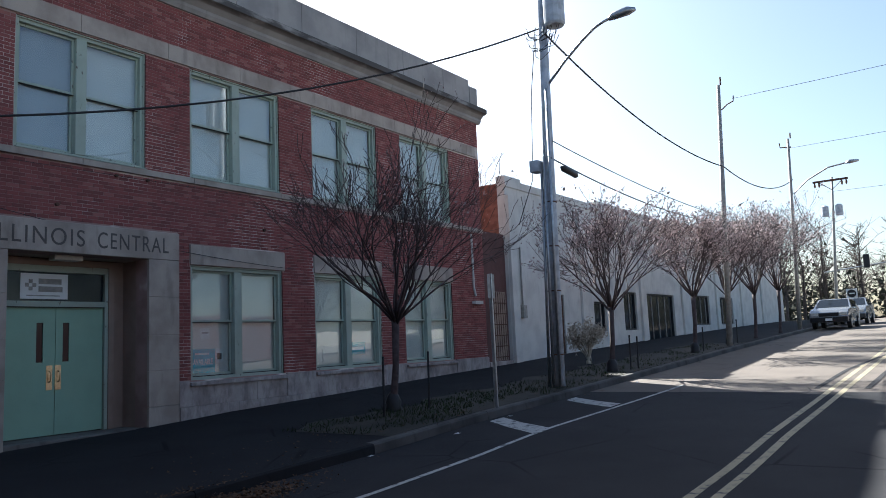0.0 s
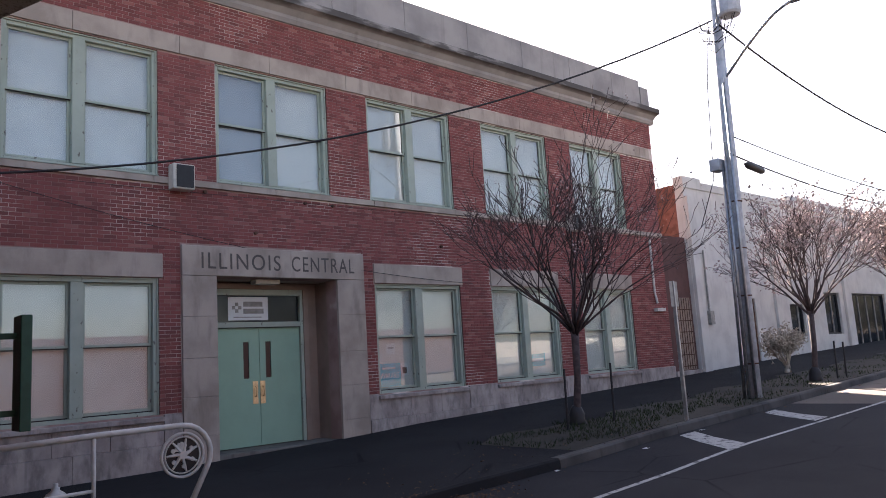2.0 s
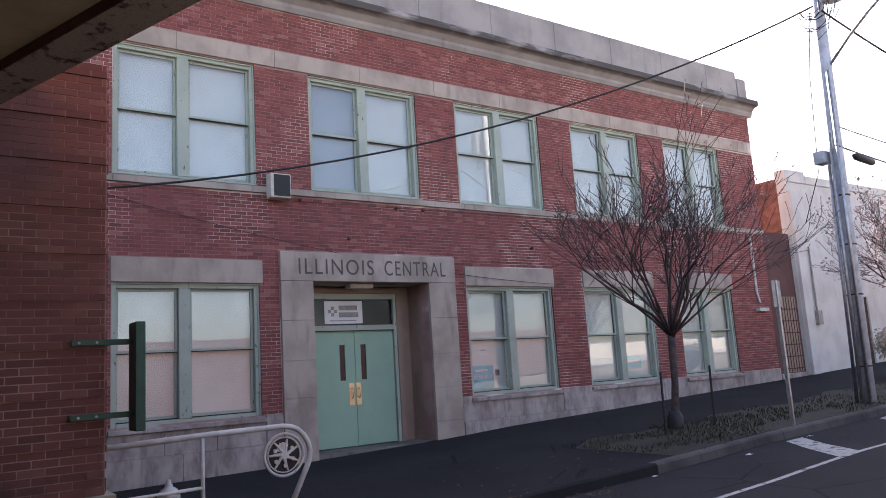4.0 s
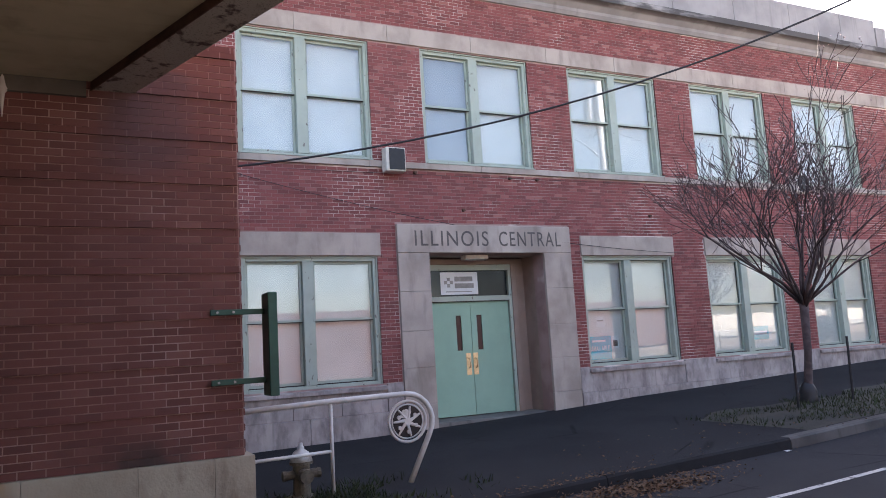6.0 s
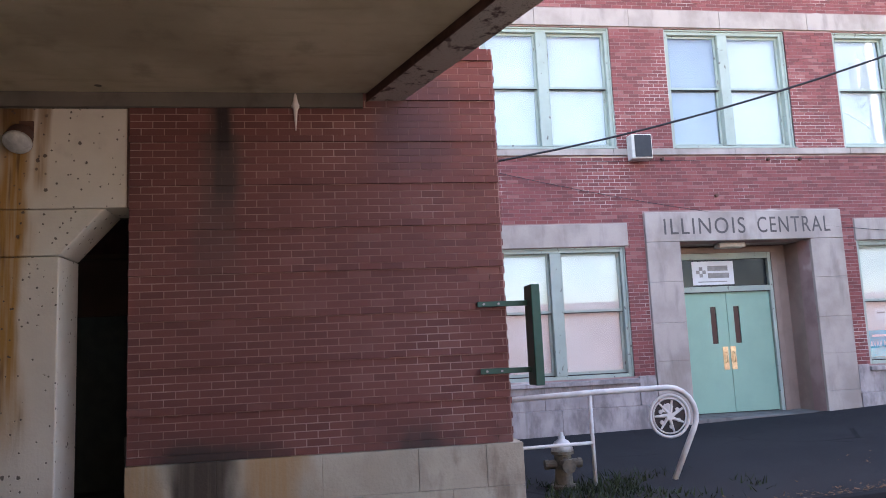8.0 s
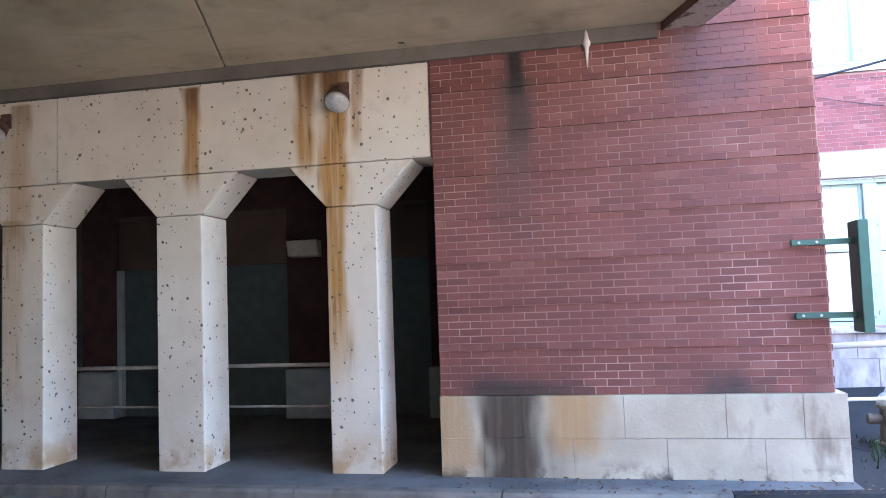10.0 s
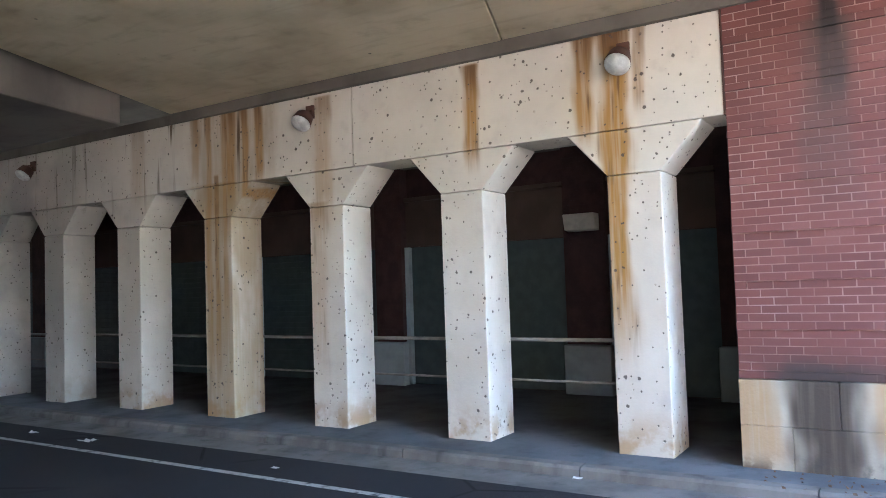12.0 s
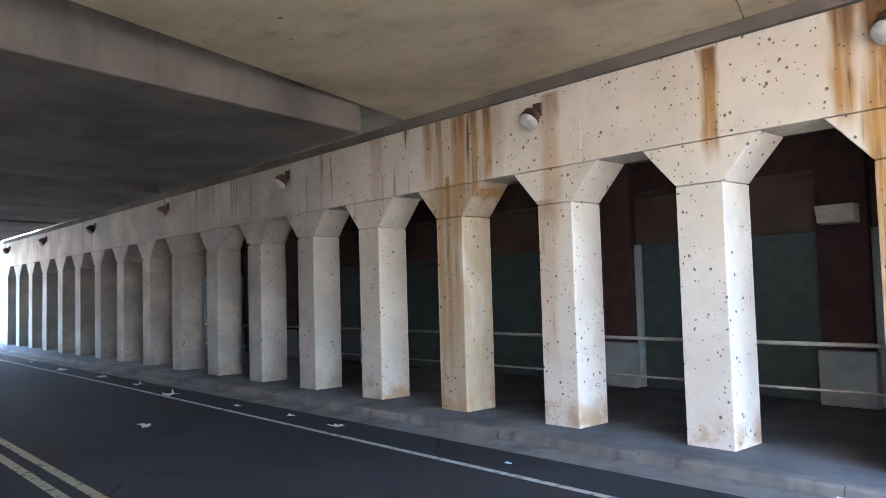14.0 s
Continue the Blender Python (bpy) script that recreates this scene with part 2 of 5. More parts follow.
def peeling_paint(name, c):
    n = Nodes(name, 0.55)
    a = n.mix(n.ramp(n.noise(2.0, 4), 0.35, 0.7), c, tuple(v * 0.86 for v in c))
    a = n.mix(n.ramp(n.noise(16, 4, stretch=(1, 1, 0.5)), 0.64, 0.7), a, (0.13, 0.115, 0.10))
    n.colour(a).bump(n.noise(60, 3), 0.2, 0.003)
    return n.mat


def glass_material(name, tint, clear=0.75, spec=0.5):
    n = Nodes(name, 0.03, 0.0, spec)
    n.b.inputs["Base Color"].default_value = (*tint, 1)
    out = n.t.nodes["Material Output"]
    tr = n.t.nodes.new("ShaderNodeBsdfTransparent")
    tr.inputs[0].default_value = (0.9, 0.94, 0.94, 1)
    gl = n.t.nodes.new("ShaderNodeBsdfGlossy")
    gl.inputs["Roughness"].default_value = 0.02
    lw = n.t.nodes.new("ShaderNodeLayerWeight")
    lw.inputs[0].default_value = 0.5
    k = n.math("ADD", n.math("MULTIPLY", n.math("POWER", lw.outputs["Facing"], 3.0), 0.5), 0.08, clamp=True)
    h = n.t.nodes.new("ShaderNodeBump")
    h.inputs["Strength"].default_value, h.inputs["Distance"].default_value = 0.04, 0.02
    n.link(n.noise(1.6, 2), h.inputs["Height"])
    n.link(h.outputs[0], gl.inputs["Normal"])
    mx = n.t.nodes.new("ShaderNodeMixShader")
    n.link(k, mx.inputs[0])
    n.link(tr.outputs[0], mx.inputs[1])
    n.link(gl.outputs[0], mx.inputs[2])
    n.link(mx.outputs[0], out.inputs[0])
    return n.mat


M = dict(
    brick=brick_material("facade_brick", (0.285, 0.083, 0.076), (0.185, 0.057, 0.054), (0.38, 0.155, 0.135)),
    brick_one=brick_material("facade_brick_single", (0.285, 0.083, 0.076), (0.185, 0.057, 0.054), (0.38, 0.155, 0.135), False),
    pier_brick=brick_material("pier_brick", (0.192, 0.069, 0.058), (0.14, 0.051, 0.044), (0.24, 0.103, 0.086)),
    pier_brick_one=brick_material("pier_brick_single", (0.192, 0.069, 0.058), (0.14, 0.051, 0.044), (0.24, 0.103, 0.086), False),
    mortar=mortar_material(),
    pier_mortar=pier_mortar_material(),
    stone=stone_material("limestone", (0.48, 0.405, 0.345), (0.34, 0.28, 0.235), 0.45),
    base=base_stone_material(),
    cornice=cornice_material(),
    mint=peeling_paint("mint_paint", (0.385, 0.44, 0.365)),
    door_paint=plain("door_paint", (0.29, 0.47, 0.345), 0.45, var=0.08, scale=2),
    tan=plain("tan_plaster", (0.34, 0.25, 0.20), 0.85, var=0.2, scale=2),
    blind=plain("window_blind", (0.80, 0.75, 0.70), 0.85, var=0.14, scale=1.1),
    # near-black tone for the shadow lines drawn under window rails and the transom
    bare_wood=plain("dark_shadow_line", (0.045, 0.036, 0.03), 0.9, var=0.5, scale=9, bump=0.4),
    grey_blind=plain("grey_window_board", (0.42, 0.41, 0.43), 0.85, var=0.1, scale=1.5),
    glass=glass_material("window_glass", (0.02, 0.025, 0.03)),
    dark_glass=plain("dark_glass", (0.012, 0.016, 0.02), 0.08, var=0.1),
    brass=plain("worn_brass", (0.75, 0.6, 0.36), 0.3, 1.0, var=0.2, scale=20),
    black=plain("black_paint", (0.018, 0.018, 0.02), 0.5, var=0.3, scale=10),
    cream=plain("cream_metal", (0.62, 0.58, 0.5), 0.5, var=0.15, scale=12),
    letter=plain("incised_letter", (0.12, 0.105, 0.095), 0.95, var=0.2),
    paper=plain("paper", (0.78, 0.78, 0.76), 0.8, var=0.05),
    teal=plain("teal_poster", (0.015, 0.43, 0.56), 0.6, var=0.12),
    green=plain("dark_green_paint", (0.018, 0.085, 0.058), 0.5, var=0.2, scale=8),
    steel=plain("galvanised_steel", (0.42, 0.43, 0.44), 0.4, 0.8, var=0.25, scale=10),
    rusty=plain("rusty_steel", (0.13, 0.065, 0.045), 0.85, 0.2, var=0.45, scale=5, bump=0.4),
    grey_paint=plain("weathered_grey_paint", (0.36, 0.34, 0.31), 0.6, var=0.3, scale=9),
    white_paint=plain("chalky_white_paint", (0.62, 0.60, 0.56), 0.6, var=0.2, scale=8),
    hydrant=plain("faded_hydrant_paint", (0.14, 0.115, 0.08), 0.7, var=0.5, scale=14, bump=0.5),
    silver=plain("silver_paint", (0.55, 0.55, 0.52), 0.5, 0.2, var=0.3, scale=14),
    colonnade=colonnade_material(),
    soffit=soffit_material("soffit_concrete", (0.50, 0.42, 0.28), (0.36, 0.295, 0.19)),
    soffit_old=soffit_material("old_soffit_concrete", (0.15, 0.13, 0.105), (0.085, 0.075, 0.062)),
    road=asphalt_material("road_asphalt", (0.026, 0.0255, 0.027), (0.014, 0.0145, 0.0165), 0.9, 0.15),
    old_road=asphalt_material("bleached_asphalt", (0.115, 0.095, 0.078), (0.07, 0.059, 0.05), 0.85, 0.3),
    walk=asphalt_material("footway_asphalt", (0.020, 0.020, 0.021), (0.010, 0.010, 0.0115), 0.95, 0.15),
    kerb=stone_material("kerb_concrete", (0.20, 0.185, 0.165), (0.11, 0.10, 0.09), 0.7),
    under_walk=stone_material("underpass_concrete", (0.15, 0.15, 0.152), (0.085, 0.086, 0.089), 0.4),
    dark_kerb=stone_material("street_kerb_concrete", (0.10, 0.094, 0.086), (0.05, 0.047, 0.044), 0.7),
    line_white=worn_paint("road_line_white", (0.44, 0.43, 0.40), (0.07, 0.07, 0.07)),
    line_yellow=worn_paint("road_line_yellow", (0.34, 0.29, 0.18), (0.07, 0.065, 0.06)),
    soil=stone_material("soil", (0.045, 0.04, 0.028), (0.022, 0.02, 0.015), 0.5),
    grass=plain("winter_grass", (0.036, 0.052, 0.016), 0.9, var=0.5, scale=3),
    litter=plain("dead_leaves", (0.15, 0.085, 0.045), 0.9, var=0.5, scale=20),
    bark=plain("smooth_bark", (0.088, 0.062, 0.06), 0.85, var=0.4, scale=12, bump=0.4),
    dry_stalk=plain("dry_pale_stalks", (0.55, 0.48, 0.38), 0.9, var=0.3, scale=8),
    seed=plain("dry_seed_heads", (0.55, 0.43, 0.41), 0.9, var=0.4, scale=6),
    pole=plain("grey_pole", (0.50, 0.53, 0.58), 0.75, var=0.3, scale=6, bump=0.3),
    head_panel=plain("brown_head_panel", (0.11, 0.075, 0.06), 0.85, var=0.25, scale=2),
    pale_concrete=stone_material("pale_concrete", (0.30, 0.285, 0.26), (0.22, 0.21, 0.19), 0.2),
    flange=worn_paint("flaking_flange", (0.36, 0.31, 0.26), (0.07, 0.04, 0.032)),
    wire=plain("black_cable", (0.02, 0.02, 0.022), 0.6, var=0.2),
    white_wall=stone_material("whitewashed_block", (0.66, 0.64, 0.60), (0.55, 0.53, 0.50), 0.2),
    trash=plain("litter_paper", (0.7, 0.7, 0.68), 0.8, var=0.2, scale=30),
    red_wall=plain("red_painted_wall", (0.13, 0.062, 0.055), 0.8, var=0.25, scale=2),
    orange_brick=plain("side_wall_brick", (0.30, 0.125, 0.09), 0.85, var=0.35, scale=6),
    # grey shutter; the green tinge puts greenish light on the slats into the paint
    shutter=plain("green_lit_shutter", (0.075, 0.10, 0.10), 0.6, var=0.2, scale=6),
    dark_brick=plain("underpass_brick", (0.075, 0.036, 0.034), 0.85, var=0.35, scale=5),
    block=plain("pale_base_block", (0.36, 0.40, 0.41), 0.85, var=0.2, scale=3),
    car_paint=plain("silver_car_paint", (0.34, 0.36, 0.38), 0.25, 0.6, var=0.06),
    car_dark=plain("dark_car_paint", (0.02, 0.022, 0.025), 0.25, var=0.1),
    rubber=plain("tyre_rubber", (0.02, 0.02, 0.02), 0.8, var=0.2),
    evergreen=plain("far_foliage", (0.045, 0.05, 0.03), 0.9, var=0.6, scale=1.2),
    far_twig=plain("far_bare_twigs", (0.12, 0.095, 0.08), 0.9, var=0.4, scale=2),
)


def block_material():
    """Split-faced base course of the brick pier: pale, with sooty and rusty runs of water."""
    n = Nodes("pier_base_block", 0.9)
    a = n.mix(n.ramp(n.noise(1.5, 5), 0.35, 0.65), (0.46, 0.41, 0.32), (0.37, 0.32, 0.245))
    a = n.mix(n.streak(-1.05, 0.46, 0.86, -0.1, soft=0.05, power=1.0, solid=0.93), a, (0.062, 0.046, 0.034))
    a = n.mix(n.math("MULTIPLY", n.ramp(n.noise(3.0, 5, off=12), 0.5, 0.62), n.ramp(n.z, 0.28, 0.06)), a, (0.05, 0.043, 0.038))
    a = n.mix(n.streak(-0.45, 0.35, 0.84, 0.2, power=0.7, solid=0.7), a, (0.36, 0.19, 0.06))
    a = n.mix(n.streak(-1.55, 0.3, 0.84, 0.0, power=0.7, solid=0.6), a, (0.34, 0.2, 0.08))
    a = n.mix(n.math("MULTIPLY", n.ramp(n.noise(4, 4, stretch=(1, 1, 0.4), off=2), 0.52, 0.72), n.math("MULTIPLY", n.ramp(n.y, 0.4, 1.0), 0.75)), a, (0.16, 0.12, 0.09))
    n.colour(a).bump(n.noise(30, 5), 0.5, 0.012)
    return n.mat


M["pier_base"] = block_material()


# ---- mesh helpers ----
class Mesh:
    """Collects boxes, prisms, tubes and discs into one mesh."""

    def __init__(self):
        self.v, self.f = [], []

    def add(self, verts, faces):
        k = len(self.v)
        self.v += [tuple(p) for p in verts]
        self.f += [tuple(k + i for i in face) for face in faces]
        return self

    def box(self, x0, x1, y0, y1, z0, z1):
        return self.add([(x0, y0, z0), (x1, y0, z0), (x1, y1, z0), (x0, y1, z0), (x0, y0, z1), (x1, y0, z1), (x1, y1, z1), (x0, y1, z1)],
                        [(0, 3, 2, 1), (4, 5, 6, 7), (0, 1, 5, 4), (1, 2, 6, 5), (2, 3, 7, 6), (3, 0, 4, 7)])

    def prism(self, outline, x0, x1):
        """An outline of (y, z), counter-clockwise seen from +x, drawn out along x."""
        n = len(outline)
        faces = [tuple(range(n - 1, -1, -1)), tuple(range(n, 2 * n))]
        faces += [(i, (i + 1) % n, n + (i + 1) % n, n + i) for i in range(n)]
        return self.add([(x0, y, z) for y, z in outline] + [(x1, y, z) for y, z in outline], faces)

    def prism_y(self, outline, y0, y1):
        """An outline of (x, z) drawn out along y."""
        n = len(outline)
        faces = [tuple(range(n)), tuple(range(2 * n - 1, n - 1, -1))]
        faces += [((i + 1) % n, i, n + i, n + (i + 1) % n) for i in range(n)]
        return self.add([(x, y0, z) for x, z in outline] + [(x, y1, z) for x, z in outline], faces)

    def tube(self, path, radii, sides=6, closed=False):
        path = [Vector(p) for p in path]
        if isinstance(radii, (int, float)):
            radii = [radii] * len(path)
        rings, n = [], len(path)
        side = None
        for i, p in enumerate(path):
            a = path[(i + 1) % n] if closed or i < n - 1 else p
            b = path[i - 1] if closed or i > 0 else p
            d = (a - b).normalized()
            if side is None:
                side = d.cross(Vector((0.3, 0.2, 1))).normalized()
                if side.length < 0.5:
                    side = Vector((1, 0, 0))
            side = (side - d * side.dot(d)).normalized()
            up = d.cross(side)
            rings.append([p + radii[i] * (math.cos(k * math.tau / sides) * side + math.sin(k * math.tau / sides) * up) for k in range(sides)])
        faces = []
        for i in range(n if closed else n - 1):
            j = (i + 1) % n
            faces += [(i * sides + k, i * sides + (k + 1) % sides, j * sides + (k + 1) % sides, j * sides + k) for k in range(sides)]
        if not closed:
            faces += [tuple(range(sides - 1, -1, -1)), tuple((n - 1) * sides + k for k in range(sides))]
        return self.add([v for r in rings for v in r], faces)

    def lathe(self, centre, profile, sides=16):
        """A profile of (radius, height) turned round the upright through centre."""
        cx, cy, cz = centre
        n = len(profile)
        verts = [(cx + r * math.cos(k * math.tau / sides), cy + r * math.sin(k * math.tau / sides), cz + h) for r, h in profile for k in range(sides)]
        faces = [(i * sides + k, i * sides + (k + 1) % sides, (i + 1) * sides + (k + 1) % sides, (i + 1) * sides + k) for i in range(n - 1) for k in range(sides)]
        faces += [tuple(range(sides - 1, -1, -1)), tuple((n - 1) * sides + k for k in range(sides))]
        return self.add(verts, faces)

    def data(self, name, smooth=False):
        me = bpy.data.meshes.new(name)
        me.from_pydata(self.v, [], self.f)
        me.update()
        if smooth:
            me.polygons.foreach_set("use_smooth", [True] * len(me.polygons))
        return me


def part(name, mesh, material, parent=None, label="", smooth=False, bevel=0.0, kind=""):
    """Links a mesh as one object, under a thing or a part where one is given."""
    me = mesh.data(name, smooth) if isinstance(mesh, Mesh) else mesh
    if not me.materials:
        me.materials.append(M[material])
    ob = new(name, me)
    if parent:
        ob.parent = parent
    if bevel:
        b = ob.modifiers.new("bevel", "BEVEL")
        b.width, b.segments, b.limit_method = bevel, 2, "ANGLE"
    return tagged(ob, label=label, kind=kind)


def thing(name, label, category, group="", kind=""):
    return tagged(new(name), label, category, group, kind)


def setting(name, mesh, material, label, category="", smooth=False, bevel=0.0):
    return tagged(part(name, mesh, material, smooth=smooth, bevel=bevel), label, category or name.replace("_", " "), kind="structure")


def writing(name, text, height, width, depth, material, parent, place, spread=1.0):
    """Raised letters of the built-in font, on a wall that faces +x; place is the lower left corner."""
    cu = bpy.data.curves.new(name, "FONT")
    cu.body, cu.extrude = text, depth
    cu.space_character, cu.space_word = spread, 1.0 + 1.2 * (spread - 1.0)
    tmp = bpy.data.objects.new(name, cu)
    scene.collection.objects.link(tmp)
    bpy.context.view_layer.update()
    me = bpy.data.meshes.new_from_object(tmp.evaluated_get(bpy.context.evaluated_depsgraph_get()))
    bpy.data.objects.remove(tmp)
    co = np.empty(len(me.vertices) * 3)
    me.vertices.foreach_get("co", co)
    co = co.reshape(-1, 3)
    lo, hi = co.min(0), co.max(0)
    co[:, 0] = (co[:, 0] - lo[0]) / (hi[0] - lo[0]) * width
    co[:, 1] = (co[:, 1] - lo[1]) / (hi[1] - lo[1]) * height
    out = np.stack([place[0] + co[:, 2], place[1] + co[:, 0], place[2] + co[:, 1]], -1)
    me.vertices.foreach_set("co", out.ravel())
    me.materials.clear()
    me.materials.append(M[material])
    ob = new(name, me)
    ob.parent = parent
    return ob


# ---- the lie of the land ----
GROUND = ((-200, 0.083), (2, 0.09), (6, 0.155), (9, 0.25), (11, 0.36), (14.4, 0.47), (19.2, 0.65), (23, 0.78), (27.2, 0.95), (36, 1.25), (50, 1.65), (65, 2.0), (120, 2.4), (900, 2.4))
KERB = ((-200, -6.34), (-0.5, -6.34), (1.2, -6.45), (4.0, -6.8), (6.6, -7.0), (900, -7.0))
EDGE = ((-200, -5.3), (-16, -5.3), (-4, -5.18), (1, -5.2), (6.5, -5.38), (10, -5.5), (16, -5.36), (900, -5.3))


def along(table, y):
    for (a, va), (b, vb) in zip(table, table[1:]):
        if y <= b:
            return va + (vb - va) * max(0.0, (y - a) / (b - a))
    return table[-1][1]


def gz(y):
    """Height of the footway at y."""
    return along(GROUND, y)


def rz(y):
    """Height of the carriageway at y."""
    return gz(y) - (0.083 if y < 3 else min(0.13, 0.083 + 0.012 * (y - 3)))


def kx(y):
    return along(KERB, y)


STATIONS = [-200, -120, -80, -60, -50, -40] + [-36 + 2 * i for i in range(20)] + [4 + 0.7 * i for i in range(40)] + [34, 38, 44, 50, 58, 66, 80, 100, 120, 200, 400, 900]


def strip(left, right, height, ys=STATIONS, cut=1):
    """A sheet that follows the street between two lines of x."""
    m = Mesh()
    rows = [[(left(y) + (right(y) - left(y)) * k / cut, y, height(y)) for k in range(cut + 1)] for y in ys]
    m.v = [p for r in rows for p in r]
    w = cut + 1
    m.f = [(i * w + k, i * w + k + 1, (i + 1) * w + k + 1, (i + 1) * w + k) for i in range(len(ys) - 1) for k in range(cut)]
    return m


setting("ground", strip(lambda y: -900 if y > 60 or y < -60 else -60, lambda y: 900 if y > 60 or y < -60 else 300, lambda y: gz(y) - 0.35), "soil", "bare winter earth under and around the street", "ground")
def road_edge(y):
    return 1.5 if y < 3 else min(8.0, 1.5 + 2 * (y - 3))


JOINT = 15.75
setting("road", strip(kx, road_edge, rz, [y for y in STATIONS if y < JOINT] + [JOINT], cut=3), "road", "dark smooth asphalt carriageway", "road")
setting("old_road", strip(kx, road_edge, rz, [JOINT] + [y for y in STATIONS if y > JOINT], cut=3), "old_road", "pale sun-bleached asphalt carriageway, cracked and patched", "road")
for x0, x1, x2, label in ((-2.6, -2.2, 0.3, "dark curved tyre mark on the pale asphalt"), (-1.75, -1.3, 1.3, "dark curved tyre mark on the pale asphalt")):
    table = ((-200, x0), (16.2, x0), (20, x0 + 0.05), (24, x1), (30, (x1 + x2) / 2), (38, x2), (900, x2))
    ys = [16.2 + 0.55 * k for k in range(40)]
    setting("tyre_mark", strip(lambda y: along(table, y) - 0.05, lambda y: along(table, y) + 0.06, lambda y: rz(y) + 0.009, ys), "road", label, "tyre mark")
def walk_edge(y):
    return kx(y) - 0.15


NEAR = [y for y in STATIONS if y > 1.7]
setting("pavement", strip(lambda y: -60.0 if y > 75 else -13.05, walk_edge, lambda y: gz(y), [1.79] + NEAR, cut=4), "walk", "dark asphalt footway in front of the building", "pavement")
setting("underpass_walkway", strip(lambda y: -12.0, walk_edge, lambda y: gz(y), [y for y in STATIONS if -60 <= y <= 1.6] + [1.79], cut=3), "under_walk", "grey concrete walkway behind the columns", "pavement")
# out of view; paler than the other footways to bounce sun onto the facade
setting("far_pavement", strip(road_edge, lambda y: 60, lambda y: gz(y) - 0.02, cut=2), "pale_concrete", "unseen concrete ground on the opposite side, pale to bounce sunlight", "pavement")

# kerb stones, one by one, with open joints
kerb = tagged(new("kerb"), "worn concrete kerb stones, chipped and stained", "kerb", kind="structure")
y = -34.0
rnd = random.Random(4)
while y < 60:
    length = 1.83 if y < 2 else 3.0
    y1 = y + length - 0.012
    m = Mesh()
    drop = rnd.uniform(-0.006, 0.006)
    for a, b in ((y, (y + y1) / 2), ((y + y1) / 2, y1)):
        xa, xb = kx(a), kx(b)
        za, zb = gz(a) + 0.006 + drop, gz(b) + 0.006 + drop
        ra, rb = rz(a) - 0.1, rz(b) - 0.1
        m.add([(xa - 0.16, a, ra), (xa + 0.02, a, ra), (xa, a, za - 0.025), (xa - 0.025, a, za), (xa - 0.16, a, za),
               (xb - 0.16, b, rb), (xb + 0.02, b, rb), (xb, b, zb - 0.025), (xb - 0.025, b, zb), (xb - 0.16, b, zb)],
              [(0, 1, 2, 3, 4), (9, 8, 7, 6, 5), (1, 6, 7, 2), (2, 7, 8, 3), (3, 8, 9, 4), (0, 5, 6, 1)])
    part("kerbstone", m, "walk" if -0.2 < y < 6.2 else "dark_kerb" if y > 0 else "kerb", kerb)
    y += length
m = strip(lambda y: kx(y) + 0.021, lambda y: kx(y) + 0.46, lambda y: rz(y) + 0.006, [v for v in STATIONS if -60 <= v <= 0.2])
setting("gutter", m, "kerb", "concrete gutter strip beside the kerb", "gutter")

# painted lines
def line(name, x, half, y0, y1, mat, label):
    """x: a place across the street, or a table of such places along it."""
    ys = [y0] + [v for v in STATIONS if y0 < v < y1] + [y1]
    table = x if isinstance(x, tuple) else ((-200, x), (900, x))
    return setting(name, strip(lambda y: along(table, y) - half, lambda y: along(table, y) + half, lambda y: rz(y) + 0.005, ys), mat, label, "road marking")


line("edge_line", EDGE, 0.04, -60, 17.0, "line_white", "worn white edge line on the asphalt")
line("centre_line", -2.33, 0.05, -60, 120, "line_yellow", "faded yellow centre line")
line("centre_line_two", -2.10, 0.05, -60, 120, "line_yellow", "faded yellow centre line")
for y0 in (10.9, 13.8):
    m = Mesh()
    m.add([(x, y0 + dy, rz(y0 + dy) + 0.007) for x, dy in ((-5.52, -0.45), (-5.52, 0.05), (-6.2, 0.45), (-6.85, 0.95), (-6.85, 0.5), (-6.2, -0.02))], [(0, 1, 2, 5), (5, 2, 3, 4)])
    setting("hatch_mark", m, "line_white", "worn white hatch bar beside the edge line", "road marking")
m = Mesh()
m.add([(-3.9, -5.35, 0.006), (-3.5, -5.1, 0.006), (-3.5, -4.9, 0.006), (-3.95, -5.1, 0.006), (-4.1, -4.3, 0.006), (-4.25, -4.3, 0.006), (-4.15, -5.2, 0.006)], [(0, 1, 2, 3), (0, 3, 4, 5, 6)])
setting("lane_arrow", m, "line_white", "white arrow painted on the lane", "road marking")

# ---- brick depot building ----
FX, Y0, Y1, TOP = -13.0, -1.0, 21.35, 9.0
UP = ((2.90, 5.40), (6.50, 9.00), (10.04, 12.52), (13.60, 16.08), (17.13, 19.58))
LOW = ((2.90, 5.40), (10.04, 12.54), (13.58, 16.06), (17.10, 19.45))
UZ, LZ = (5.23, 7.58), (1.06, 3.40)
PORTAL = (6.44, 9.05, 0.0, 3.455)
OPEN = [(a, b, *UZ) for a, b in UP] + [(a, b, *LZ) for a, b in LOW] + [PORTAL]
depot = thing("brick_building", "two-storey red brick depot with limestone trim and mint windows", "building")


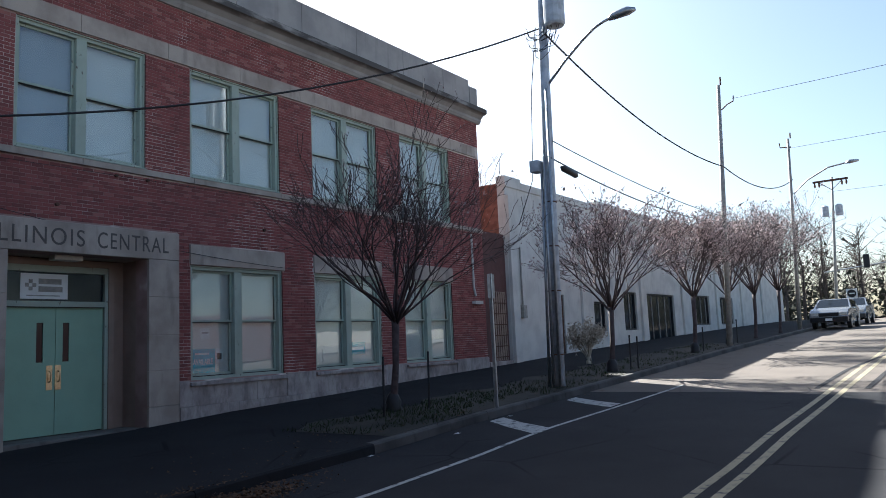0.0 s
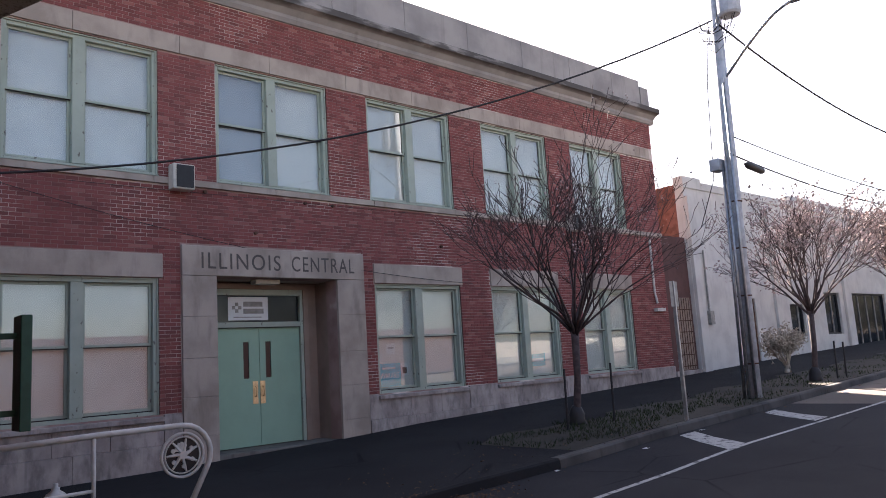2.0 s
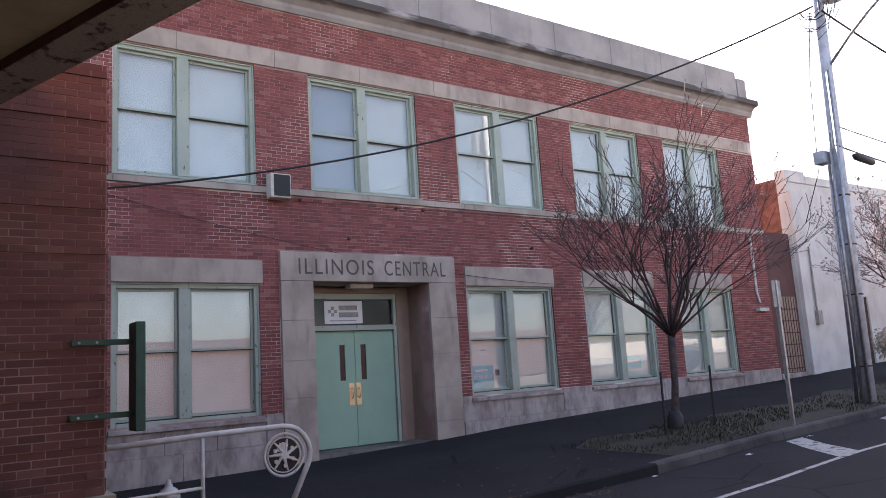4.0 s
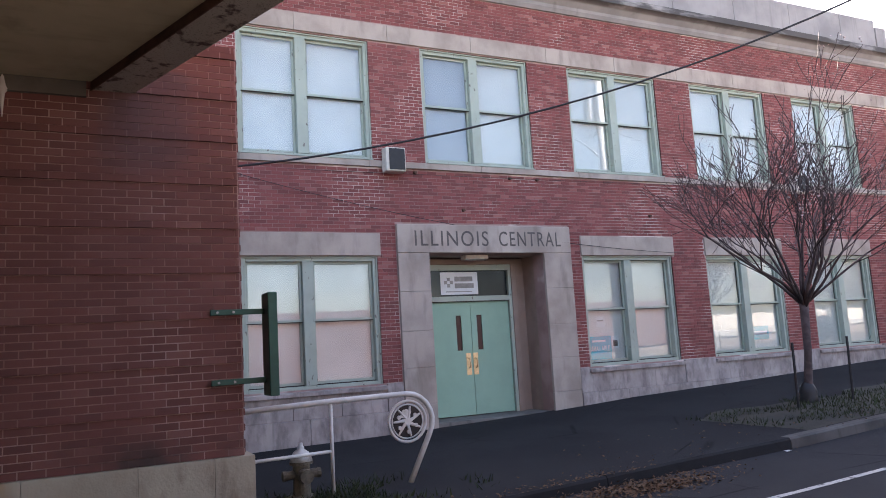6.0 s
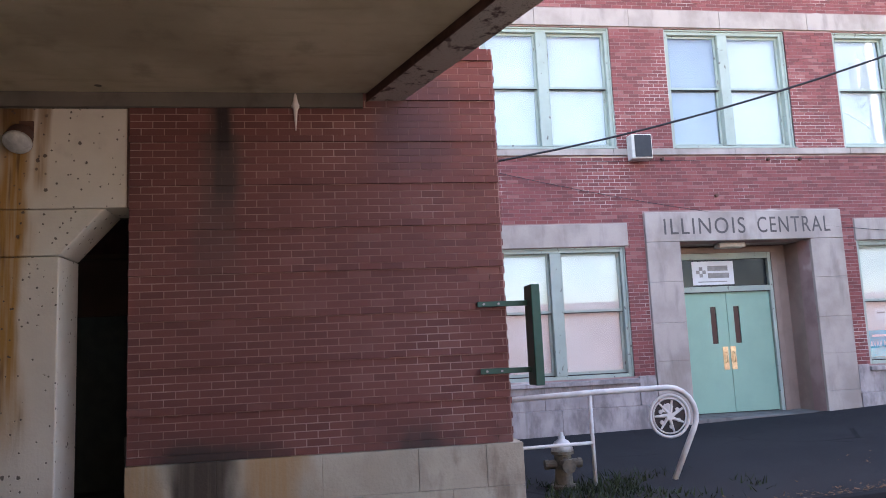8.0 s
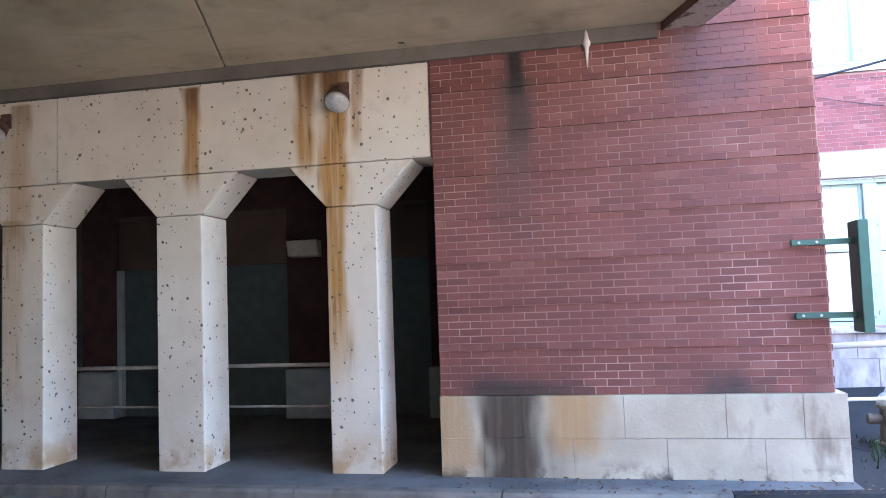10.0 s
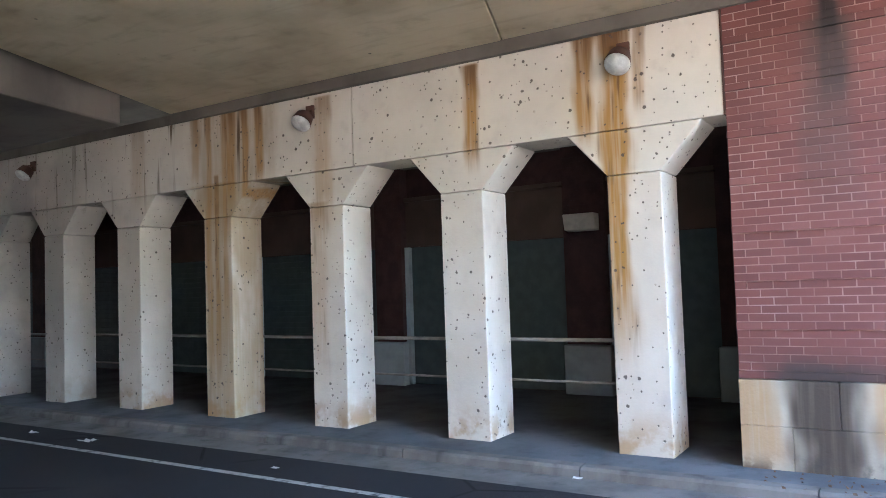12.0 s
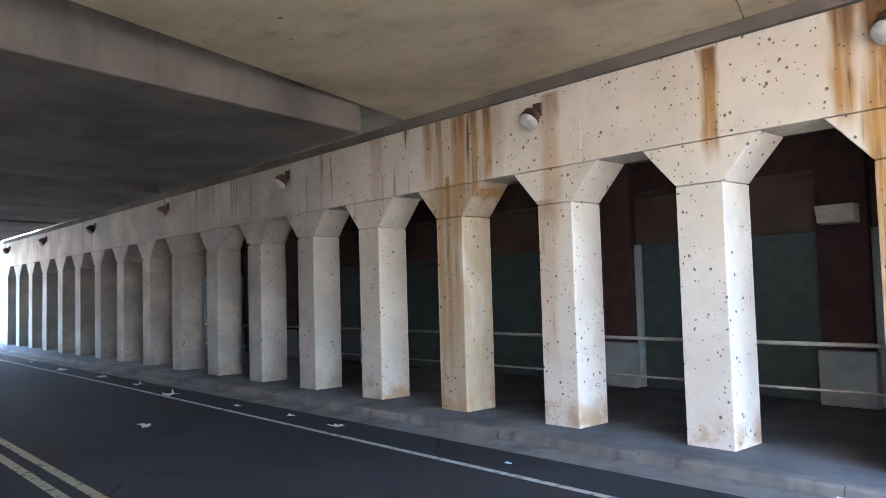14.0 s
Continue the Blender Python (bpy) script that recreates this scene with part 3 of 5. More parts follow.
def cells(ys, zs, openings, x0, x1):
    """A wall as one shell with its openings cut through."""
    m = Mesh()
    ys = sorted(set(ys) | {v for o in openings for v in o[:2]})
    zs = sorted({v for v in set(zs) | {v for o in openings for v in o[2:]} if min(zs) <= v <= max(zs)})
    ny, nz = len(ys), len(zs)
    solid = {(i, j) for i in range(ny - 1) for j in range(nz - 1) if not any(o[0] <= (ys[i] + ys[i + 1]) / 2 <= o[1] and o[2] <= (zs[j] + zs[j + 1]) / 2 <= o[3] for o in openings)}
    m.v = [(x, y, z) for x in (x0, x1) for y in ys for z in zs]

    def v(s, i, j):
        return s * ny * nz + i * nz + j

    for i, j in solid:
        m.f.append((v(1, i, j), v(1, i + 1, j), v(1, i + 1, j + 1), v(1, i, j + 1)))
        m.f.append((v(0, i, j), v(0, i, j + 1), v(0, i + 1, j + 1), v(0, i + 1, j)))
        for di, dj, a, b in ((-1, 0, (i, j), (i, j + 1)), (1, 0, (i + 1, j + 1), (i + 1, j)), (0, -1, (i + 1, j), (i, j)), (0, 1, (i, j + 1), (i + 1, j + 1))):
            if (i + di, j + dj) not in solid:
                m.f.append((v(0, *a), v(1, *a), v(1, *b), v(0, *b)))
    used = sorted({k for f in m.f for k in f})
    at = {k: n for n, k in enumerate(used)}
    m.v = [m.v[k] for k in used]
    m.f = [tuple(at[k] for k in f) for f in m.f]
    return m


part("wall", cells([Y0, Y1], [-0.4, TOP], OPEN, FX - 0.38, FX - 0.0055), "mortar", depot)
for a, b in ((Y1 - 0.38, Y1 - 0.002), (Y0, Y0 + 0.38)):
    part("side_wall", Mesh().box(FX - 12, FX - 0.385, a, b, -0.4, 9.3), "red_wall", depot)
part("roof", Mesh().box(FX - 12, FX - 0.39, Y0 + 0.385, Y1 - 0.385, 8.6, 8.8), "soffit_old", depot)
part("rear_wall", Mesh().box(FX - 12.3, FX - 12.01, Y0, Y1, -0.4, 9.3), "red_wall", depot)

# stone trim
def coursed(name, y0, y1, z0, z1, x0, x1, step, mat, parent, shift=0.0, bevel=0.006):
    """A stone course cut into blocks with fine joints, each a part."""
    a = y0
    first = True
    while a < y1 - 0.05:
        b = min(y1, a + (step - shift if first and shift else step))
        part(name, Mesh().box(x0, x1, a + 0.003, b - 0.003, z0, z1), mat, parent, bevel=bevel)
        a, first = b, False


coursed("band_stone", Y0, 21.12, 7.60, 7.94, FX - 0.1, FX + 0.035, 1.85, "stone", depot, 0.6)
coursed("sill_stone", Y0, Y1, 5.09, 5.21, FX - 0.1, FX + 0.06, 2.4, "stone", depot, 0.9)
for a, b in LOW:
    part("lintel", Mesh().box(FX - 0.2, FX + 0.03, a - 0.02, b + 0.06, 3.405, 3.82), "stone", depot, bevel=0.008)
cor = Mesh().prism_y([(FX - 0.2, 8.80), (FX + 0.04, 8.80), (FX + 0.09, 8.88), (FX + 0.09, 8.95), (FX + 0.2, 9.05), (FX + 0.34, 9.10), (FX + 0.34, 9.24), (FX + 0.28, 9.28), (FX + 0.04, 9.34), (FX - 0.2, 9.34)], Y0, Y1 + 0.16)
part("cornice", cor, "cornice", depot, "black-stained moulded stone cornice")
a = Y0
while a < 20.9:
    b = min(21.0, a + 2.05)
    part("parapet_block", Mesh().box(FX - 0.28, FX + 0.005, a + 0.004, b - 0.004, 9.345, 10.22), "cornice", depot, bevel=0.012)
    a = b
part("parapet_end", Mesh().box(FX - 0.28, FX + 0.03, 21.005, 21.45, 9.345, 10.02), "cornice", depot, bevel=0.012)
part("parapet_return", Mesh().box(FX - 12, FX - 0.285, 21.1, 21.44, 8.81, 10.0), "cornice", depot, bevel=0.012)
# water table
for a, b in ((Y0, 5.78), (9.74, Y1)):
    coursed("base_stone", a, b, -0.4, 0.55, FX - 0.1, FX + 0.07, 1.9, "base", depot, 0.7)
    top = [(a, b)]
    for o in LOW:
        if a < o[1] and o[0] < b:
            top = [p for q in top for p in ((q[0], min(q[1], o[0] - 0.06)), (max(q[0], o[1] + 0.06), q[1])) if p[1] - p[0] > 0.02]
    for c, d in top:
        part("base_stone", Mesh().box(FX - 0.1, FX + 0.045, c + 0.003, d - 0.003, 0.554, 1.06), "base", depot, bevel=0.008)
    for o in LOW:
        if a < o[1] and o[0] < b:
            w = (o[1] - o[0] + 0.12) / 3
            for i in range(3):
                part("apron_stone", Mesh().box(FX - 0.1, FX + 0.03, o[0] - 0.06 + i * w + 0.003, o[0] - 0.06 + (i + 1) * w - 0.003, 0.554, 0.945), "base", depot, bevel=0.006)
# portal: jambs of stacked stones and the carved lintel
for a, b in ((5.79, 6.44), (9.05, 9.73)):
    for c, d in ((-0.4, 0.62), (0.62, 1.3), (1.3, 1.98), (1.98, 2.72), (2.72, 3.452)):
        part("jamb_stone", Mesh().box(FX - 0.16, FX + 0.06, a + 0.002, b - 0.002, c + 0.002, d - 0.002), "stone", depot, bevel=0.006)
head = part("carved_lintel", Mesh().box(FX - 0.8, FX + 0.062, 5.79, 9.73, 3.456, 4.006), "stone", depot, "pale limestone lintel carved with dark letters", bevel=0.01)
for word, y, wide in (("ILLINOIS", 6.15, 1.6), ("CENTRAL", 8.0, 1.48)):
    writing("carved_word", word, 0.30, wide, 0.002, "letter", head, (FX + 0.0645, y, 3.585), 1.18)
part("recess_wall", Mesh().box(FX - 0.95, FX - 0.81, 5.9, 6.70, 0.2, 3.45).box(FX - 0.95, FX - 0.81, 8.78, 9.6, 0.2, 3.45).box(FX - 0.95, FX - 0.81, 6.70, 8.78, 3.31, 3.45), "tan", depot)
for a, b in ((6.2, 6.438), (9.052, 9.3)):
    part("reveal", Mesh().box(FX - 0.81, FX - 0.162, a, b, 0.0, 3.45), "tan", depot, "brown plastered door reveal")
part("doorstep", Mesh().box(FX - 0.95, FX + 0.02, 6.44, 9.05, -0.2, 0.245), "kerb", depot, bevel=0.01)
door = part("door_frame", Mesh().box(FX - 0.83, FX - 0.70, 6.70, 6.775, 0.246, 3.31).box(FX - 0.83, FX - 0.70, 8.60, 8.67, 0.246, 3.31).box(FX - 0.83, FX - 0.70, 6.776, 8.599, 3.19, 3.31).box(FX - 0.83, FX - 0.70, 6.776, 8.599, 2.555, 2.66), "mint", depot, "mint painted double door frame with a transom", bevel=0.005)
part("outer_frame", Mesh().box(FX - 0.82, FX - 0.68, 8.672, 8.78, 0.246, 3.31).box(FX - 0.82, FX - 0.68, 6.70, 8.671, 3.312, 3.40), "tan", door, bevel=0.005)
# thin dark strip that draws the shadow line below the transom bar
part("transom_shadow_gap", Mesh().box(FX - 0.72, FX - 0.695, 6.78, 8.595, 2.545, 2.5545), "bare_wood", door)
for k, (a, b) in enumerate(((6.785, 7.676), (7.686, 8.59))):
    part("door_leaf", cells([a, b], [0.262, 2.545], [((a + 0.55, a + 0.67, 1.56, 2.27) if k == 0 else (a + 0.13, a + 0.25, 1.56, 2.27))], FX - 0.80, FX - 0.755), "door_paint", door, "plain mint door leaf with a narrow light")
    g = a + 0.55 if k == 0 else a + 0.13
    part("door_light", Mesh().box(FX - 0.785, FX - 0.775, g, g + 0.12, 1.56, 2.27), "dark_glass", door)
    h = 7.575 if k == 0 else 7.735
    part("pull_plate", Mesh().box(FX - 0.754, FX - 0.748, h - 0.055, h + 0.055, 1.06, 1.5), "brass", door, "brass pull plate", bevel=0.002)
    part("pull_handle", Mesh().tube([(FX - 0.75, h, 1.2), (FX - 0.70, h, 1.22), (FX - 0.69, h, 1.3), (FX - 0.70, h, 1.38), (FX - 0.75, h, 1.4)], 0.011, 8), "brass", door, smooth=True)
part("transom_pane", Mesh().box(FX - 0.785, FX - 0.775, 6.777, 8.598, 2.661, 3.189), "dark_glass", door)
card = part("transom_card", Mesh().box(FX - 0.772, FX - 0.764, 7.04, 7.90, 2.70, 3.16), "paper", door, "white printed card in the transom")
for a, b, c, d in ((7.36, 7.78, 2.97, 3.07), (7.36, 7.80, 2.83, 2.93), (7.15, 7.75, 2.75, 2.77)):
    part("print_bar", Mesh().box(FX - 0.763, FX - 0.761, a, b, c, d), "grey_paint", card)
m = Mesh()
for k in range(4):
    t = k * math.pi / 2
    m.box(FX - 0.763, FX - 0.761, 7.22 + 0.065 * math.cos(t) - 0.035, 7.22 + 0.065 * math.cos(t) + 0.035, 2.95 + 0.065 * math.sin(t) - 0.035, 2.95 + 0.065 * math.sin(t) + 0.035)
part("print_mark", m, "grey_paint", card)
tagged(part("recess_lamp", Mesh().box(FX - 0.42, FX - 0.2, 7.35, 7.88, 3.36, 3.452), "cream", bevel=0.015), "cream ceiling lamp fixed in the door recess", "lamp")


def window(y0, y1, z0, z1, sill, kinds, n):
    """A pair of double-hung sashes with blinds behind the glass."""
    xf = FX - 0.06
    w = part("window", Mesh().box(xf - 0.16, xf, y0, y0 + 0.085, z0, z1).box(xf - 0.16, xf, y1 - 0.085, y1, z0, z1).box(xf - 0.16, xf, y0 + 0.086, y1 - 0.086, z1 - 0.09, z1).box(xf - 0.16, xf, y0 + 0.086, y1 - 0.086, z0, z0 + 0.06), "mint", depot, "mint painted timber window with pale blinds", bevel=0.006)
    part("moulding", Mesh().box(xf, xf + 0.03, y0 + 0.002, y0 + 0.03, z0, z1 - 0.002).box(xf, xf + 0.03, y1 - 0.03, y1 - 0.002, z0, z1 - 0.002).box(xf, xf + 0.03, y0 + 0.031, y1 - 0.031, z1 - 0.03, z1 - 0.002), "mint", w, bevel=0.004)
    mid = (y0 + y1) / 2 + (-0.07, -0.04, 0.0, 0.0, 0.0)[n]
    part("mullion", Mesh().box(xf - 0.16, xf + 0.012, mid - 0.1, mid + 0.1, z0 + 0.061, z1 - 0.091), "mint", w, bevel=0.008)
    zm = z0 + 0.06 + (z1 - z0 - 0.15) * 0.52
    for k, (a, b) in enumerate(((y0 + 0.087, mid - 0.102), (mid + 0.102, y1 - 0.087))):
        for top in (True, False):
            c, d = (zm - 0.02, z1 - 0.092) if top else (z0 + 0.062, zm + 0.02)
            x = xf - 0.075 if top else xf - 0.115
            r = 0.045
            part("sash", Mesh().box(x - 0.035, x, a, a + r, c, d).box(x - 0.035, x, b - r, b, c, d).box(x - 0.035, x, a + r, b - r, d - r, d).box(x - 0.035, x, a + r, b - r, c, c + (r if top else 0.065)), "mint", w, bevel=0.004)
            p = part("pane", Mesh().box(x - 0.022, x - 0.016, a + r, b - r, c + r, d - r), "glass", w)
            p.visible_shadow = False
        # dark strips stand in for the shadow lines at mid rail and bottom
        part("meeting_rail", Mesh().box(xf - 0.1, xf - 0.068, a + 0.002, b - 0.002, zm - 0.034, zm - 0.0215), "bare_wood", w, "dark strip painted as the shadow under the meeting rail")
        part("bottom_gap", Mesh().box(xf - 0.11, xf - 0.06, a + 0.002, b - 0.002, z0 + 0.0605, z0 + 0.078), "bare_wood", w)
        part("blind", Mesh().box(xf - 0.178, xf - 0.175, a, b, z0 + 0.062, z1 - 0.092), kinds[k], w, "pale roller blind drawn down")
    if sill:
        part("sill", Mesh().prism_y([(xf - 0.16, z0 - 0.11), (FX + 0.09, z0 - 0.11), (FX + 0.09, z0 - 0.04), (xf - 0.16, z0 - 0.002)], y0 - 0.05, y1 + 0.05), "base", w, bevel=0.005)
    else:
        part("sill", Mesh().prism_y([(xf - 0.16, z0 - 0.018), (FX + 0.07, z0 - 0.018), (FX + 0.07, z0 - 0.004), (xf - 0.16, z0 - 0.001)], y0 + 0.01, y1 - 0.01), "mint", w)
    return w


for n, (a, b) in enumerate(UP):
    window(a, b, *UZ, False, ("grey_blind", "blind") if n == 1 else ("blind", "blind"), n)
for n, (a, b) in enumerate(LOW):
    window(a, b, *LZ, True, ("blind", "blind"), (0, 2, 3, 4)[n])

# posters behind the glass
def poster(y0, y1, z0, z1, mat, label):
    return tagged(part("window_poster", Mesh().box(FX - 0.224, FX - 0.221, y0, y1, z0, z1), mat), label, "poster")


p = poster(10.19, 10.80, 1.17, 1.68, "teal", "teal letting poster taped inside the window")
writing("poster_word", "AVAILABLE", 0.12, 0.5, 0.001, "paper", p, (FX - 0.2195, 10.25, 1.36))
part("poster_bar", Mesh().box(FX - 0.2205, FX - 0.2185, 10.3, 10.65, 1.56, 1.60), "paper", p)
p = poster(10.82, 11.0, 1.40, 1.68, "paper", "small white notice beside the teal poster")
part("poster_bar", Mesh().box(FX - 0.2205, FX - 0.2185, 10.85, 10.97, 1.45, 1.58), "black", p)
p = poster(10.43, 10.67, 1.88, 2.11, "paper", "white paper notice taped to the window")
part("poster_bar", Mesh().box(FX - 0.2205, FX - 0.2185, 10.47, 10.63, 2.0, 2.03), "grey_paint", p)
p = poster(15.0, 15.62, 1.38, 1.70, "teal", "teal letting poster in the window")
part("poster_bar", Mesh().box(FX - 0.2205, FX - 0.2185, 15.08, 15.55, 1.5, 1.58), "paper", p)

# flood light box on the sill course
ob = thing("wall_floodlight", "cream metal floodlight with a dark lens on the brick wall", "floodlight")
part("housing", Mesh().box(FX + 0.065, FX + 0.30, 5.55, 5.95, 4.96, 5.42), "cream", ob, bevel=0.02)
part("lens", Mesh().box(FX + 0.301, FX + 0.31, 5.61, 5.925, 4.99, 5.395), "black", ob)
part("bracket", Mesh().box(FX - 0.012, FX + 0.064, 5.7, 5.8, 5.1, 5.3), "rusty", ob)
ob2 = copy_thing(ob, pose(0, 11.05, 0))
for yy, zz in ((6.25, 5.02), (8.38, 5.0), (9.04, 5.0), (7.26, 4.31), (12.0, 4.3)):
    tagged(part("wall_anchor", Mesh().tube([(FX - 0.02, yy, zz), (FX + 0.05, yy, zz)], 0.035, 10), "rusty", bevel=0.008), "rusty iron tie-rod end plate in the brick", "wall anchor", "wall anchors")
ob = tagged(part("down_conduit", Mesh().tube([(FX + 0.03, 20.65, 5.0), (FX + 0.03, 20.65, 3.3), (FX + 0.05, 20.72, 3.0)], 0.035, 8).box(FX, FX + 0.14, 20.55, 21.0, 2.75, 2.85), "white_paint"), "white painted conduit with a small shelf on the wall", "conduit")

# ---- white single-storey block building next door ----
shop = thing("white_building", "long whitewashed single-storey block building in shade", "building")
SH = ((29.9, 31.2, 1.75, 3.0), (33.2, 34.8, 1.75, 3.5), (36.2, 40.2, 0.9, 3.5), (43.4, 46.7, 1.9, 3.6), (49.0, 52.0, 1.9, 3.6), (26.5, 27.1, 0.6, 3.2))
part("wall", cells([22.97, 68], [0.2, 6.9], SH, FX - 0.3, FX), "white_wall", shop)
part("side_wall", Mesh().box(FX - 25, FX - 0.305, 22.97, 23.2, 0.2, 7.05), "orange_brick", shop, "orange-red brick side wall")
part("roof", Mesh().box(FX - 25, FX - 0.305, 23.205, 68, 6.0, 6.3), "soffit_old", shop)
for a, b, z in ((22.95, 24.1, 7.3), (24.1, 31, 7.18), (31, 41, 7.4), (41, 52, 7.65), (52, 68, 7.9)):
    part("coping", Mesh().box(FX - 0.33, FX + 0.05, a, b, 6.9, z), "white_wall", shop, bevel=0.02)
for a in (22.99, 28.6, 35.2, 41.4, 48, 54, 60):
    part("pilaster", Mesh().box(FX + 0.002, FX + 0.12, a, a + 0.45, 0.3, 6.6), "white_wall", shop, bevel=0.01)
part("plinth", Mesh().box(FX + 0.002, FX + 0.03, 23.4, 26.4, 0.3, 1.9), "white_wall", shop)
for i, (a, b, c, d) in enumerate(SH):
    if i == 5:
        part("plank_door", Mesh().box(FX - 0.1, FX - 0.05, a, b, c, d), "rusty", shop, "brown weathered door")
        continue
    w = part("window", Mesh().box(FX - 0.2, FX - 0.1, a, a + 0.08, c, d).box(FX - 0.2, FX - 0.1, b - 0.08, b, c, d).box(FX - 0.2, FX - 0.1, a + 0.08, b - 0.08, d - 0.08, d).box(FX - 0.2, FX - 0.1, a + 0.08, b - 0.08, c, c + 0.08), "black", shop, "dark framed shop window")
    part("pane", Mesh().box(FX - 0.16, FX - 0.15, a + 0.08, b - 0.08, c + 0.08, d - 0.08), "dark_glass", w)
    k = a + 0.9
    while k < b - 0.3:
        part("bar", Mesh().box(FX - 0.19, FX - 0.11, k, k + 0.05, c + 0.08, d - 0.08), "grey_paint", w)
        k += 0.95
tagged(part("meter_conduit", Mesh().tube([(FX + 0.05, 23.75, 4.8), (FX + 0.05, 23.75, 2.7)], 0.03, 8).box(FX + 0.01, FX + 0.13, 23.65, 23.9, 2.3, 2.75), "grey_paint"), "grey conduit and meter box on the white wall", "conduit")
# the gap between the two buildings
gap = thing("passage_wall", "dark red painted wall closing the passage between buildings", "wall", kind="structure")
part("wall", Mesh().box(FX - 0.5, FX - 0.12, 21.36, 22.95, 0.2, 5.2), "red_wall", gap)
part("blind_door", Mesh().box(FX - 0.118, FX - 0.09, 21.95, 22.8, 0.9, 3.2), "tan", gap)
for k in range(6):
    part("panel_bar", Mesh().box(FX - 0.089, FX - 0.07, 21.95, 22.8, 1.0 + 0.36 * k, 1.03 + 0.36 * k), "rusty", gap)
    part("panel_stile", Mesh().box(FX - 0.0895, FX - 0.0755, 22.0 + 0.14 * k, 22.02 + 0.14 * k, 0.92, 3.18), "rusty", gap)
part("step", Mesh().box(FX - 0.115, FX + 0.06, 21.4, 22.9, 0.2, 0.88), "base", gap, bevel=0.02)

# ---- railway bridge: brick pier, colonnade, deck ----
PX = -7.0
pier = thing("brick_pier", "red brick bridge pier with projecting courses, water-stained", "pier", kind="structure")
part("core", Mesh().box(PX - 3.2, PX - 0.0055, -1.69, 1.70, 0.0, 4.6), "pier_mortar", pier)
CB, LB = 0.0677, 0.2032
for r, (z0, z1) in enumerate(((0.05, 0.44), (0.4425, 0.815))):
    a = -1.69
    k = 0
    while a < 1.77:
        b = min(1.78, a + (0.4 if r == 0 and k == 0 else 0.8 if r == 0 else (0.75, 0.9, 0.85, 0.62, 0.5)[k % 5]))
        part("base_block", Mesh().box(PX - 3.2, PX + 0.07, a + 0.0012, b - 0.0012, z0, z1), "pier_base", pier, bevel=0.004)
        a, k = b, k + 1

col = thing("colonnade", "cream painted concrete colonnade with chamfered heads, rusty and pitted", "colonnade", kind="structure")
N_COL, STEP, FIRST, WIDE = 18, 1.829, -2.774, 0.505
XB = PX - 0.53
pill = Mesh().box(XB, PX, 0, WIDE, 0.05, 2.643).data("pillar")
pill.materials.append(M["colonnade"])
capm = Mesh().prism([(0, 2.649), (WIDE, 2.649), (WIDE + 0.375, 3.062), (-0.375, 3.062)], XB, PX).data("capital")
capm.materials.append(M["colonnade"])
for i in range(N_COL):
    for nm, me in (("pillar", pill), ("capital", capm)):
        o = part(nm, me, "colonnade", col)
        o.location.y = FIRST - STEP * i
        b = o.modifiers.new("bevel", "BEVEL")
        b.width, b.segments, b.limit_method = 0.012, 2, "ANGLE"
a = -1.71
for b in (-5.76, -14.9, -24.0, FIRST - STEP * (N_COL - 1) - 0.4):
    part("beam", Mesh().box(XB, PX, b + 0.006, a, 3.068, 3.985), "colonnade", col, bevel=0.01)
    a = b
END_Y = a
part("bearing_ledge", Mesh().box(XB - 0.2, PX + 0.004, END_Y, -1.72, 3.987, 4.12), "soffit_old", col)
part("joint_strip", Mesh().box(PX - 0.3, PX + 0.008, -1.709, -1.6935, 3.068, 3.985), "rusty", col, "rust-brown filler strip against the brick pier")

deck = thing("bridge_deck", "concrete railway bridge deck seen from below, stained", "bridge", kind="structure")
SKEW = 0.365


def skewed(x0, x1, y0, y1, z0, z1, skew=SKEW):
    """A slab whose ends run askew to the street; y0 and y1 hold at the colonnade's face."""
    m = Mesh().box(x0, x1, y0, y1, z0, z1)
    m.v = [(x, y + skew * (x - PX), z) for x, y, z in m.v]
    return m


part("slab", skewed(-6.95, 3.2, -3.80, 0.44, 4.12, 4.9), "soffit", deck, bevel=0.012)
part("slab", skewed(-6.95, 3.2, -8.85, -3.812, 4.115, 4.9), "soffit", deck, bevel=0.012)
part("calcite_drip", Mesh().lathe((PX + 0.035, -0.21, 3.76), [(0.004, 0), (0.012, 0.1), (0.02, 0.2), (0.045, 0.24), (0.03, 0.27), (0.012, 0.36)], 7), "blind", deck, "pale mineral drip hanging from the slab edge", smooth=True)
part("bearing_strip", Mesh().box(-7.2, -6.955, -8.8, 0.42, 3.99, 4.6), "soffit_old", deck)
edge = part("edge_girder", skewed(-6.6, 3.2, 0.62, 0.66, 4.13, 5.9), "rusty", deck, "rusty steel edge girder with a flaking lower flange")
part("flange", skewed(-6.98, 3.2, 0.455, 0.80, 4.06, 4.11), "flange", edge, "pale flaking girder flange with rust patches", bevel=0.004)
part("flange_lip", skewed(-6.98, 3.2, 0.445, 0.454, 4.05, 4.2), "rusty", edge)
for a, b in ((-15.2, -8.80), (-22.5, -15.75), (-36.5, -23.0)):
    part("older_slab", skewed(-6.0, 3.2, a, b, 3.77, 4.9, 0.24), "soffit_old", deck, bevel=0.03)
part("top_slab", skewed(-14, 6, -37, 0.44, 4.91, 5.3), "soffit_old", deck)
part("parapet", skewed(-14, 6, 0.2, 0.61, 5.3, 6.0), "rusty", deck)
# invented wall: blocks bright sky at the far end and its road glare
setting("wall_street_end", Mesh().box(-30, 30, -75.4, -75.0, -0.5, 7.0), "dark_brick", "plain dark wall added beyond the underpass to block glare from its far end", "wall")
